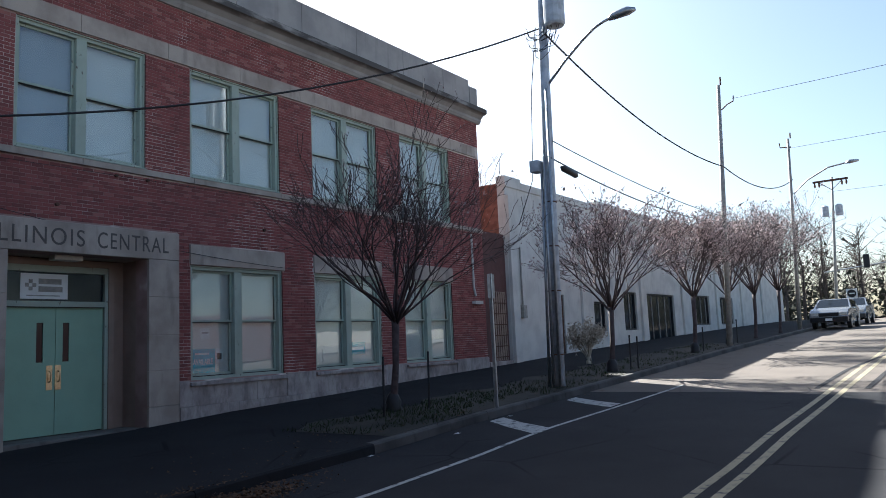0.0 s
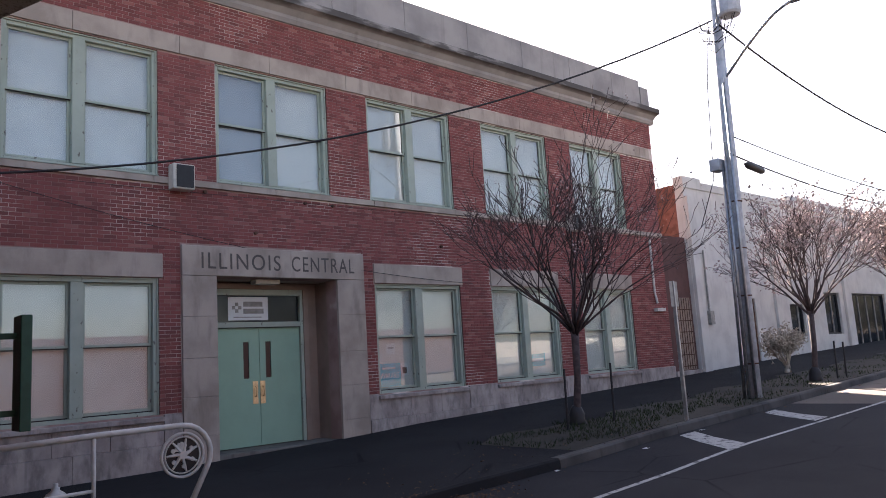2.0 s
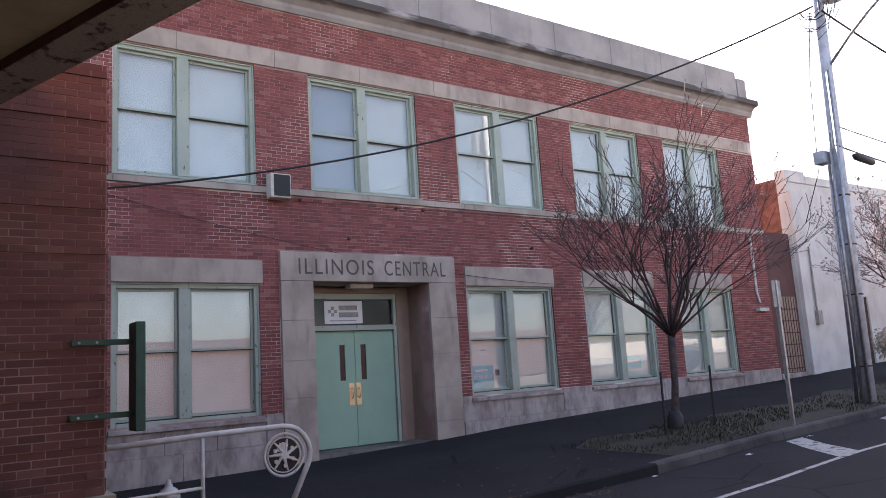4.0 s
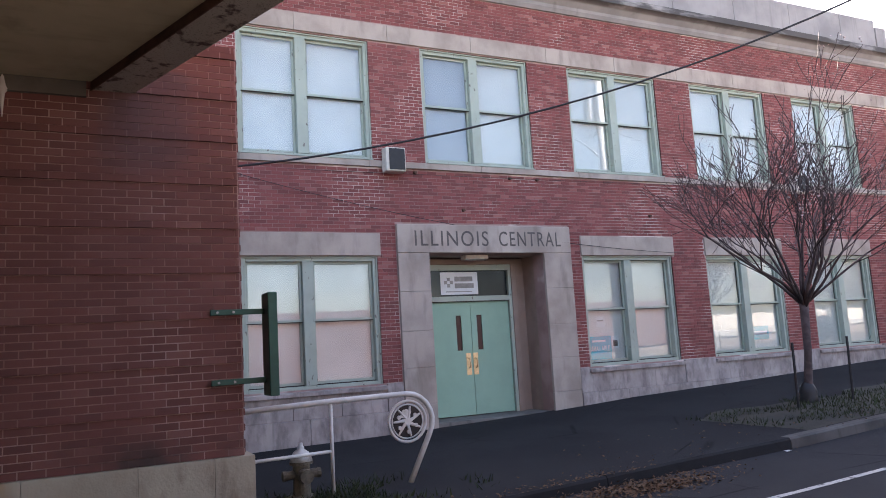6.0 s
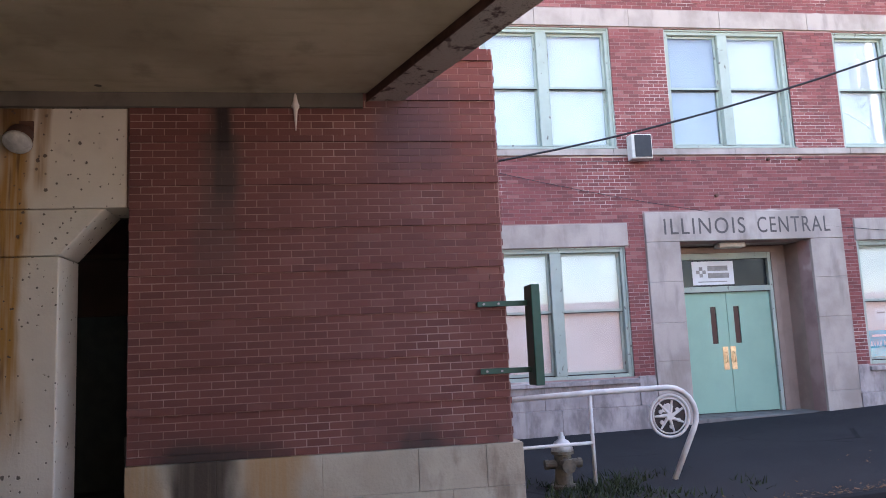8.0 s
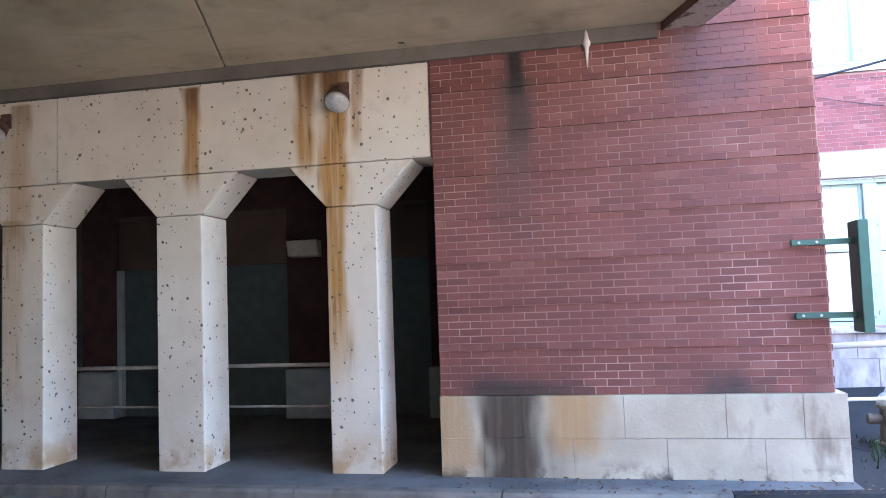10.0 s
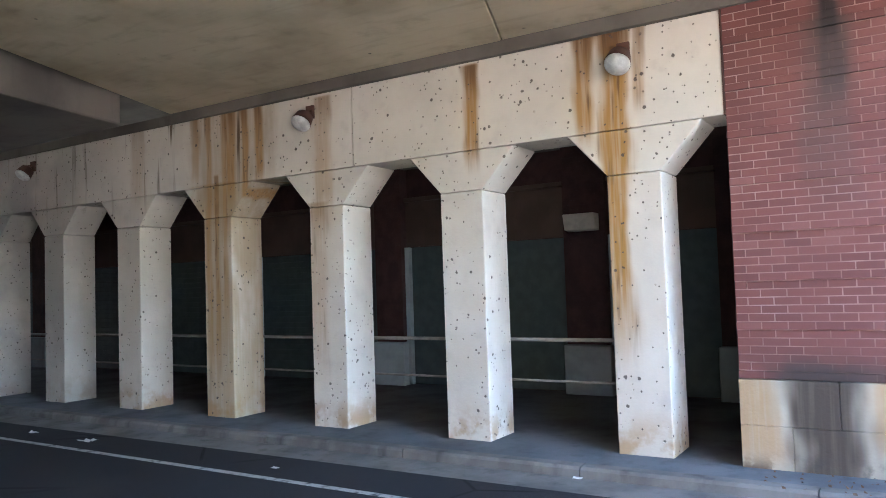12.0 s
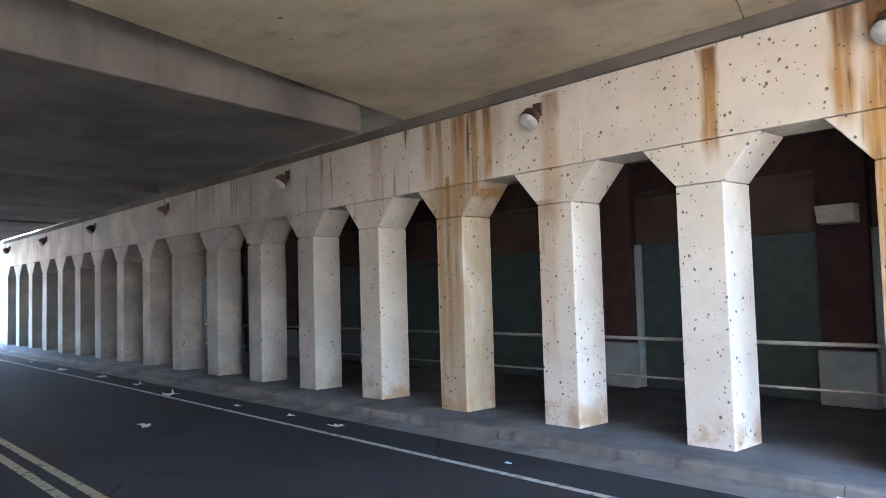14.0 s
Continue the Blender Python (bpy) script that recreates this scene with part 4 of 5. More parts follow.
# added out of view: holds sky light off the brick pier
setting("wall_opposite_yard", Mesh().box(8.2, 8.6, 4.0, 34.0, -0.4, 3.6), "dark_brick", "unseen dark wall added across the street to shade the pier", "wall")
# added behind the view; its dark face limits bounce onto the column fronts
setting("wall_opposite", Mesh().box(3.0, 3.3, -37, 4.0, 0.0, 4.1), "soffit_old", "unseen plain wall added to close the underpass and dim the column fronts", "wall")

# back wall of the walkway, with shop fronts
back = thing("walkway_wall", "dark brick shop wall behind the columns, shuttered and unlit", "wall", kind="structure")
BX = -10.5
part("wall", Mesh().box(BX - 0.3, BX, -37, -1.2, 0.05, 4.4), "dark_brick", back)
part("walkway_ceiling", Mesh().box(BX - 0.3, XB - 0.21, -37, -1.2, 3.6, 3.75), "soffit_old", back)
part("end_wall", Mesh().box(BX, PX - 3.21, -1.5, -1.2, 0.05, 3.6), "dark_brick", back)
PILES = ((-2.5, -1.55), (-4.6, -3.98)) + tuple((-7.95 - 3.36 * k, -7.42 - 3.36 * k) for k in range(8))
for k, (a, b) in enumerate(PILES):
    part("base_block", Mesh().box(BX + 0.002, BX + 0.26, a - 0.04, b + 0.03, 0.08, 0.78), "block", back, bevel=0.02)
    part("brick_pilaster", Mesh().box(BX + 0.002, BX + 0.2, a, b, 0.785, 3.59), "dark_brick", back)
    for r in range(41):
        part("pilaster_course", Mesh().box(BX + 0.201, BX + 0.206, a + 0.004, b - 0.004, 0.79 + 0.0677 * r, 0.848 + 0.0677 * r), "dark_brick", back)
    if k + 1 == len(PILES):
        break
    c, d = PILES[k + 1][1] + 0.005, a - 0.005
    part("front_head", Mesh().box(BX + 0.002, BX + 0.06, c, d, 2.32, 3.05), "head_panel", back)
    part("head_ledge", Mesh().box(BX + 0.002, BX + 0.12, c, d, 3.052, 3.12), "head_panel", back, bevel=0.008)
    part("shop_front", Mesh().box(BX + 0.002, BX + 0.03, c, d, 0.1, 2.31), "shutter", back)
    part("front_post", Mesh().box(BX + 0.031, BX + 0.12, c, c + 0.08, 0.1, 2.31), "block", back)
    if k > 1:
        for n in range(22):
            z = 0.12 + 0.0985 * n
            part("shutter_slat", Mesh().prism_y([(BX + 0.032, z), (BX + 0.06, z), (BX + 0.036, z + 0.085), (BX + 0.032, z + 0.085)], c + 0.1, d - 0.02), "shutter", back)
ob = tagged(part("bulkhead_lamp", Mesh().prism_y([(BX + 0.21, 2.37), (BX + 0.36, 2.39), (BX + 0.42, 2.61), (BX + 0.21, 2.61)], -4.52, -4.06), "cream", bevel=0.01), "unlit white bulkhead lamp on the walkway wall", "lamp")

# handrail behind the pillars
RX = -7.66
rail0 = None
for i in range(N_COL - 1):
    ya = FIRST - STEP * i
    r = thing("handrail", "painted steel two-bar handrail spanning between columns", "railing", "handrails")
    r.location = (RX, ya, 0.083)
    if rail0 is None:
        meshes = (Mesh().tube([(0, -1.829, 0.984), (0, 0, 0.984)], 0.022, 8).data("top_rail", True), Mesh().tube([(0, -1.829, 0.55), (0, 0, 0.55)], 0.014, 8).data("lower_rail", True), Mesh().tube([(0, -0.06, 0), (0, -0.06, 0.98)], 0.02, 8).data("post", True))
        rail0 = meshes
    for nm, me in zip(("top_rail", "lower_rail", "post"), rail0):
        part(nm, me, "grey_paint", r)


def wall_lamp(y, z):
    ob = thing("dome_lamp", "round glass floodlight on a rusty bracket under the deck", "floodlight", "floodlights on the colonnade")
    part("bracket", Mesh().tube([(PX, y + 0.03, z + 0.2), (PX + 0.1, y + 0.02, z + 0.17), (PX + 0.14, y, z + 0.05)], 0.02, 8), "rusty", ob, smooth=True)
    part("backplate", Mesh().box(PX + 0.001, PX + 0.03, y - 0.05, y + 0.07, z + 0.1, z + 0.26), "rusty", ob, bevel=0.006)
    prof = [(0.05, 0.16), (0.1, 0.12), (0.118, 0.02), (0.122, 0.0)]
    h = part("hood", Mesh().lathe((0, 0, 0), prof, 18), "rusty", ob, smooth=True)
    g = part("lens", Mesh().lathe((0, 0, 0), [(0.12, -0.002), (0.112, -0.03), (0.08, -0.055), (0.03, -0.065)], 18), "silver", ob, "clouded glass lens", smooth=True)
    for o in (h, g):
        o.matrix_basis = pose(PX + 0.17, y, z + 0.03, 0, -38, 0)


for yy in (-2.57, -6.38, -12.2, -17.6, -22.8, -27.9, -33.0):
    wall_lamp(yy, 3.6)


# ---- street things ----
# green blade sign on two brackets at the pier's corner
ob = thing("blade_sign", "dark green blade sign board seen edge-on, on two steel brackets", "sign")
part("board", Mesh().box(PX - 0.06, PX + 0.2, 1.90, 1.985, 1.32, 2.25), "green", ob, bevel=0.008)
for z in (2.085, 1.465):
    part("bracket", Mesh().box(PX + 0.03, PX + 0.06, 1.42, 1.90, z - 0.025, z + 0.025), "green", ob, bevel=0.004)
    for yy in (1.48, 1.62):
        part("bolt", Mesh().tube([(PX + 0.06, yy, z), (PX + 0.07, yy, z)], 0.012, 6), "steel", ob)

# tubular railing that ends in a wheel
RLX = -8.35
ob = thing("wheel_railing", "white painted tube railing ending in a spoked wheel", "railing")
g = gz(3.5)
WY, WZ = 3.86, 0.82
arc = [(RLX, WY + 0.32 * math.sin(t), WZ + 0.32 * math.cos(t)) for t in (0.0, 0.3, 0.6, 0.9, 1.2, 1.5, 1.8, 2.05)]
part("top_tube", Mesh().tube([(RLX, 1.75, 1.09), (RLX, 3.0, 1.13)] + arc + [(RLX, 3.86, g)], 0.032, 10), "white_paint", ob, smooth=True)
part("lower_tube", Mesh().tube([(RLX, 1.75, 0.56), (RLX, 2.93, 0.58)], 0.02, 8), "white_paint", ob, smooth=True)
part("post", Mesh().tube([(RLX, 2.93, g), (RLX, 2.93, 1.11)], 0.022, 8), "white_paint", ob, smooth=True)
WC = (RLX, WY, WZ)
wheel = part("wheel", Mesh().tube([(RLX, WC[1] + 0.235 * math.cos(t), WC[2] + 0.235 * math.sin(t)) for t in [k * math.tau / 32 for k in range(32)]], 0.018, 8, True), "white_paint", ob, "chalky white cast wheel medallion", smooth=True)
part("inner_rim", Mesh().tube([(RLX, WC[1] + 0.195 * math.cos(t), WC[2] + 0.195 * math.sin(t)) for t in [k * math.tau / 28 for k in range(28)]], 0.009, 6, True), "white_paint", wheel, smooth=True)
part("backing", Mesh().tube([(RLX - 0.012, WC[1], WC[2]), (RLX - 0.008, WC[1], WC[2])], 0.2, 28), "car_dark", wheel, "dark painted backing disc")
part("hub", Mesh().tube([(RLX - 0.02, WC[1], WC[2]), (RLX + 0.02, WC[1], WC[2])], 0.045, 12), "white_paint", wheel)
for k in range(7):
    t = k * math.tau / 7 + 0.25
    part("spoke", Mesh().tube([(RLX, WC[1] + 0.04 * math.cos(t), WC[2] + 0.04 * math.sin(t)), (RLX, WC[1] + 0.18 * math.cos(t + 0.2), WC[2] + 0.18 * math.sin(t + 0.2))], [0.022, 0.012], 6), "white_paint", wheel)
for k in range(6):
    t = k * math.tau / 6 + 0.6
    q = (WC[1] + 0.12 * math.cos(t), WC[2] + 0.12 * math.sin(t))
    part("boss", Mesh().tube([(RLX - 0.012, *q), (RLX + 0.012, *q)], 0.024, 8), "white_paint", wheel)
part("plaque", Mesh().prism([(WC[1] - 0.1, WC[2] + 0.05), (WC[1] + 0.02, WC[2] + 0.03), (WC[1] + 0.05, WC[2] + 0.11), (WC[1] - 0.05, WC[2] + 0.14)], RLX - 0.008, RLX + 0.008), "white_paint", wheel)

# hydrant
HY = (-8.45, 2.60, gz(2.6))
ob = thing("fire_hydrant", "old fire hydrant with faded paint and a silver bonnet", "hydrant")
part("barrel", Mesh().lathe(HY, [(0.15, 0), (0.15, 0.03), (0.10, 0.04), (0.095, 0.36), (0.13, 0.37), (0.13, 0.40)], 18), "hydrant", ob, smooth=False)
part("bonnet", Mesh().lathe(HY, [(0.125, 0.401), (0.115, 0.45), (0.085, 0.50), (0.04, 0.53), (0.04, 0.555), (0.025, 0.56), (0.025, 0.60)], 18), "silver", ob, "flaked silver bonnet", smooth=True)
for dy, dx, rr in ((-0.17, 0, 0.05), (0.17, 0, 0.05), (0, 0.19, 0.07)):
    n = part("nozzle", Mesh().tube([(HY[0], HY[1], HY[2] + 0.26), (HY[0] + dx, HY[1] + dy, HY[2] + 0.26)], rr, 12), "hydrant", ob)
    part("nozzle_cap", Mesh().tube([(HY[0] + dx, HY[1] + dy, HY[2] + 0.26), (HY[0] + dx * 1.25, HY[1] + dy * 1.25, HY[2] + 0.26)], [rr * 1.15, rr * 1.1], 10), "hydrant", ob)


# ---- trees ----
def tree(name, x, y, fork, top, spread, seed, twigs, label, group="", lean=0.0, mat="bark", pod="seed", depth=5, stems=13):
    rnd = random.Random(seed)
    base = gz(y) - 0.05
    ob = thing(name, label, "tree", group)
    trunk, twig, pods = Mesh(), Mesh(), Mesh()
    tips = []
    f = Vector((x + lean, y, fork))
    trunk.tube([(x, y, base), (x, y, base + 0.15), (x + lean * 0.5 + 0.02, y + 0.01, (base + fork) / 2), f], [0.11, 0.075, 0.062, 0.075], 9)

    def grow(p, d, length, r, level):
        pts = [p]
        q, v = p.copy(), d.copy()
        n = 3 if level < 3 else 2
        for i in range(n):
            v = (v + Vector((rnd.gauss(0, 0.13), rnd.gauss(0, 0.13), rnd.gauss(0.05, 0.10)))).normalized()
            q = q + v * (length / n)
            pts.append(q.copy())
        end = max(0.0055, r * 0.6)
        (trunk if level < 2 else twig).tube(pts, [r + (end - r) * i / n for i in range(n + 1)], 6 if level < 2 else 4 if level < 3 else 3)
        if level >= depth - 1 or q.z > top:
            tips.append((q, v))
            if level >= depth - 1:
                return
        k = 3 if level < 3 else rnd.choice((2, 2, 3))
        for i in range(k):
            t = 1.0 if i == 0 else rnd.uniform(0.35, 1.0)
            s = pts[0].lerp(pts[-1], t) if t < 1 else q
            if t < 1:
                j = min(n - 1, int(t * n))
                s = pts[j].lerp(pts[j + 1], t * n - j)
            side = Vector((rnd.gauss(0, 1), rnd.gauss(0, 1), rnd.gauss(0.1, 0.6)))
            side = (side - v * side.dot(v)).normalized()
            nd = (v + side * rnd.uniform(0.3, 0.75) * (0.4 if i == 0 else 1)).normalized()
            grow(s, nd, length * rnd.uniform(0.55, 0.8), end * (0.95 if i == 0 else 0.7), level + 1)

    rise = top - fork
    for i in range(stems):
        a = i * 2.4 + rnd.uniform(-0.25, 0.25)
        out = (0.15 + 0.95 * math.sqrt((i + 0.5) / stems)) * spread / rise
        d = Vector((math.cos(a) * out, math.sin(a) * out, 1.0)).normalized()
        grow(f - Vector((0, 0, rnd.uniform(0, 0.15))), d, rise * rnd.uniform(0.33, 0.40), rnd.uniform(0.024, 0.036), 0)
    part("trunk", trunk, mat, ob, smooth=True)
    part("branchwork", twig, mat, ob, kind="stuff")
    if twigs:
        for q, v in tips:
            if rnd.random() < twigs:
                for i in range(rnd.randint(2, 5) if twigs < 0.5 else rnd.randint(4, 8)):
                    c = q + Vector((rnd.gauss(0, 0.07), rnd.gauss(0, 0.07), rnd.gauss(0.02, 0.07)))
                    s = rnd.uniform(0.016, 0.03) * (0.55 if twigs < 0.5 else 1.0)
                    a = [c + Vector((rnd.uniform(-s, s), rnd.uniform(-s, s), rnd.uniform(-s, s))) * 1.6 for _ in range(4)]
                    pods.add(a, [(0, 1, 2), (0, 2, 3), (0, 3, 1), (1, 3, 2)])
        part("seed_head", pods, pod, ob, "dry brown seed heads", kind="stuff")
    return ob


tree("street_tree", -8.95, 11.45, 2.08, 5.95, 3.6, 11, 0.4, "bare multi-stemmed street tree with a few dry seed heads", "street trees", lean=0.12, stems=17)
for x, y, fork, top, spread, seed in ((-7.8, 19.0, 2.3, 5.5, 2.7, 12), (-7.62, 25.5, 2.75, 5.9, 2.6, 13), (-7.63, 29.8, 2.9, 6.4, 2.7, 14), (-7.55, 33.6, 3.0, 7.0, 2.9, 15), (-7.5, 38.2, 3.3, 7.6, 3.1, 16)):
    tree("street_tree", x, y, fork, top, spread, seed, 0.85, "bare vase-shaped street tree with seed heads", "street trees", lean=0.08, stems=15)
# black stakes and root wraps beside the trees
for x, yy, h in ((-8.6, 10.75, 1.05), (-8.5, 11.95, 1.05), (-7.5, 19.5, 0.9), (-7.45, 19.9, 0.85), (-7.5, 30.4, 0.9), (-7.5, 26.0, 0.8)):
    tagged(part("tree_stake", Mesh().tube([(x, yy, gz(yy) - 0.05), (x + 0.02, yy, gz(yy) + h)], 0.022, 6), "black"), "thin black metal stake beside a street tree", "stake", "tree stakes")
for x, yy in ((-8.95, 11.45), (-7.8, 19.0), (-7.62, 25.5), (-7.63, 29.8)):
    tagged(part("trunk_wrap", Mesh().lathe((x, yy, gz(yy) - 0.02), [(0.15, 0), (0.165, 0.05), (0.14, 0.12), (0.15, 0.2), (0.11, 0.3), (0.07, 0.36)], 10), "black", smooth=True), "black watering bag round a tree trunk", "tree bag", "tree bags")
# pale dry shrub against the white wall
tree("dry_shrub", -9.75, 21.9, 0.95, 2.15, 0.55, 31, 1.0, "pale dry ornamental grass shrub by the pole", mat="dry_stalk", pod="dry_stalk", depth=4)

# sign post seen edge-on
ob = thing("sign_post", "thin steel street sign post with a plate seen edge-on", "sign post")
part("post", Mesh().box(-7.2, -7.14, 12.16, 12.20, gz(12.2) - 0.1, 2.8), "steel", ob)
part("plate", Mesh().box(-7.163, -7.158, 12.06, 12.3, 2.35, 2.79), "grey_paint", ob)

# ---- poles ----
def cable(name, a, b, sag, r, label, parent=None):
    a, b = Vector(a), Vector(b)
    pts = [a.lerp(b, t) - Vector((0, 0, sag * 4 * t * (1 - t))) for t in [k / 18 for k in range(19)]]
    ob = part(name, Mesh().tube(pts, r * 0.72, 5), "wire", parent, smooth=True)
    if not parent:
        tagged(ob, label, "cable", "overhead cables")
    return ob


P1, P1T = Vector((-7.64, 15.6, 0.45)), Vector((-7.47, 15.6, 10.1))
def on_pole(a, b, z):
    return a.lerp(b, (z - a.z) / (b.z - a.z))


ob = thing("utility_pole", "grey wooden utility pole with transformer, cable riser and street lamp arm", "utility pole")
part("shaft", Mesh().tube([P1, P1.lerp(P1T, 0.5), P1T], [0.145, 0.13, 0.11], 14), "pole", ob, smooth=True)
c = on_pole(P1, P1T, 8.55)
t = part("transformer", Mesh().lathe((c.x + 0.37, c.y - 0.1, 8.62), [(0.21, 0), (0.24, 0.05), (0.24, 0.8), (0.25, 0.83), (0.22, 0.89), (0.06, 0.94)], 16), "pole", ob, "grey transformer can", smooth=False)
part("bushing", Mesh().lathe((c.x + 0.37, c.y - 0.1, 9.56), [(0.03, 0), (0.045, 0.04), (0.03, 0.08), (0.04, 0.12), (0.02, 0.2)], 8), "cream", t)
c = on_pole(P1, P1T, 7.35)
arm = [c + Vector((0.1, 0, 0)), c + Vector((0.55, -0.02, 0.42)), c + Vector((1.0, -0.04, 0.77)), c + Vector((1.3, -0.06, 0.96)), c + Vector((1.5, -0.08, 1.03)), c + Vector((1.68, -0.1, 1.06))]
a = part("lamp_arm", Mesh().tube(arm, 0.03, 8), "steel", ob, smooth=True)
e = arm[-1]
part("lamp_head", Mesh().tube([e, e + Vector((0.12, -0.01, 0.03)), e + Vector((0.45, -0.03, 0.04)), e + Vector((0.62, -0.05, 0.02))], [0.05, 0.09, 0.10, 0.04], 10), "steel", a, "cobra-head street lamp, unlit", smooth=True)
c = on_pole(P1, P1T, 5.45)
part("meter_box", Mesh().box(c.x - 0.36, c.x - 0.14, c.y - 0.25, c.y + 0.05, 5.32, 5.58), "pole", ob, bevel=0.01)
for dx, dy, z1 in ((-0.14, -0.16, 5.3), (-0.02, -0.2, 5.9), (0.12, -0.17, 7.2)):
    a, b = on_pole(P1, P1T, 0.5), on_pole(P1, P1T, z1)
    part("riser", Mesh().tube([a + Vector((dx, dy, 0)), b + Vector((dx * 0.8, dy * 0.85, 0))], 0.032, 8), "steel", ob, smooth=True)
for z in (1.2, 2.6, 3.6, 4.6):
    c = on_pole(P1, P1T, z)
    part("strap", Mesh().lathe((c.x, c.y, z), [(0.15, 0), (0.15, 0.03)], 12), "rusty", ob)
part("drop_wire", Mesh().tube([on_pole(P1, P1T, 8.7) + Vector((-0.1, -0.15, 0)), on_pole(P1, P1T, 7.2) + Vector((-0.3, -0.1, 0)), on_pole(P1, P1T, 5.2) + Vector((-0.42, 0, 0)), Vector((-8.4, 15.6, 4.2))], 0.01, 4), "wire", ob)
rnd = random.Random(17)
for k in range(11):
    c = on_pole(P1, P1T, rnd.uniform(8.2, 8.75))
    a, b = rnd.uniform(-0.45, -0.1), rnd.uniform(0.12, 0.55)
    dip = rnd.uniform(0.12, 0.4)
    part("loop_wire", Mesh().tube([c + Vector((a, -0.15, rnd.uniform(-0.05, 0.1))), c + Vector((a * 0.6, -0.25, -dip * 0.7)), c + Vector((b * 0.2, -0.28, -dip)), c + Vector((b * 0.8, -0.22, -dip * 0.6)), c + Vector((b, -0.15, rnd.uniform(0.0, 0.25)))], 0.009, 4), "wire", ob, smooth=True)


def far_pole(x0, x1, y, z0, z1, label):
    ob = thing("utility_pole", label, "utility pole")
    part("shaft", Mesh().tube([(x0, y, z0 - 0.3), (x1, y, z1)], [0.11, 0.065], 10), "grey_paint", ob, smooth=True)
    return ob


o2 = far_pole(-7.28, -6.85, 28.4, 1.0, 10.5, "slim grey steel utility pole with a side insulator")
part("insulator", Mesh().tube([(-6.82, 28.4, 9.55), (-6.6, 28.4, 9.72), (-6.38, 28.4, 9.8), (-6.36, 28.4, 10.0)], 0.022, 6), "rusty", o2)
part("pin", Mesh().tube([(-6.77, 28.4, 10.5), (-6.76, 28.4, 10.8)], 0.03, 6), "rusty", o2)
o3 = far_pole(-7.34, -6.99, 42.0, 1.5, 11.2, "slim grey utility pole with a side insulator")
part("insulator", Mesh().tube([(-6.88, 42.0, 10.75), (-7.4, 42.0, 10.8), (-7.42, 42.0, 11.05)], 0.03, 6), "rusty", o3)
part("pin", Mesh().tube([(-6.87, 42.0, 11.2), (-6.87, 42.0, 11.5)], 0.035, 6), "rusty", o3)
part("lamp_arm", Mesh().tube([(-6.98, 42, 8.3), (-6.3, 42, 8.9), (-5.3, 42, 9.4), (-4.5, 42, 9.5)], 0.04, 6), "steel", o3)
part("lamp_head", Mesh().tube([(-4.5, 42, 9.5), (-4.3, 41.98, 9.53), (-3.9, 41.95, 9.52)], [0.05, 0.11, 0.05], 8), "steel", o3, "cobra-head street lamp, unlit", smooth=True)
o4 = far_pole(-7.12, -6.54, 53.0, 1.7, 10.8, "wooden utility pole with a cross arm and transformers")
part("cross_arm", Mesh().box(-7.65, -5.65, 52.9, 53.0, 10.55, 10.67), "rusty", o4)
for dx in (-0.42, 0.38):
    part("transformer", Mesh().lathe((-6.7 + dx, 53.0, 8.35), [(0.2, 0), (0.22, 0.05), (0.22, 0.62), (0.08, 0.72)], 12), "pole", o4)
for k in (-0.95, -0.7, 0.6, 0.85):
    part("insulator", Mesh().lathe((-6.6 + k, 52.95, 10.24), [(0.03, 0), (0.07, 0.12), (0.03, 0.31)], 6), "rusty", o4)
part("brace", Mesh().tube([(-7.3, 52.9, 10.56), (-6.6, 52.95, 10.0), (-5.95, 52.9, 10.56)], 0.025, 5), "rusty", o4)

# span cables
cable("overhead_cable", (FX + 0.1, 1.5, 4.75), (-7.5, 15.6, 8.72), 0.87, 0.026, "thick black service cable crossing in front of the brick wall")
cable("overhead_cable", (FX + 0.05, 2.2, 5.0), (FX + 0.06, 12.9, 3.45), 0.3, 0.008, "thin slack telephone wire along the brick wall")
cable("overhead_cable", (-7.38, 15.5, 8.5), (-6.92, 28.4, 7.46), 0.5, 0.03, "black bundled power cable between poles")
cable("overhead_cable", (-6.92, 28.4, 7.46), (-6.95, 42.0, 9.05), 0.62, 0.03, "black bundled power cable between poles")
cable("overhead_cable", (-7.42, 15.6, 6.01), (-7.05, 28.4, 5.62), 0.16, 0.018, "black telephone cable between poles")
cable("overhead_cable", (-7.45, 15.4, 5.62), (-7.05, 28.4, 5.4), 0.3, 0.024, "black telephone cable with a splice case")
tagged(part("splice_case", Mesh().tube([(-7.43, 16.0, 5.47), (-7.42, 16.1, 5.45), (-7.41, 16.7, 5.39), (-7.41, 16.8, 5.38)], [0.03, 0.075, 0.075, 0.03], 10), "black", smooth=True), "black cable splice case hanging on the telephone cable", "splice case")
cable("overhead_cable", (-7.05, 28.4, 5.4), (-7.1, 42.0, 6.3), 0.4, 0.024, "black telephone cable between poles")
cable("overhead_cable", (-6.98, 42.0, 8.2), (-6.8, 53.0, 7.6), 1.5, 0.03, "slack black cable between poles")
cable("overhead_cable", (-6.97, 42.0, 8.4), (-6.78, 53.0, 7.9), 1.3, 0.02, "slack black cable between poles")
cable("overhead_cable", (-6.4, 28.4, 9.9), (40, 40, 15.5), 0.5, 0.012, "thin high power wire crossing the sky")
cable("overhead_cable", (-7.2, 42.0, 10.7), (45, 52, 15.0), 0.5, 0.014, "thin high power wire crossing the sky")
cable("overhead_cable", (-6.9, 53.0, 9.9), (45, 62, 12.5), 0.5, 0.014, "thin high power wire crossing the sky")
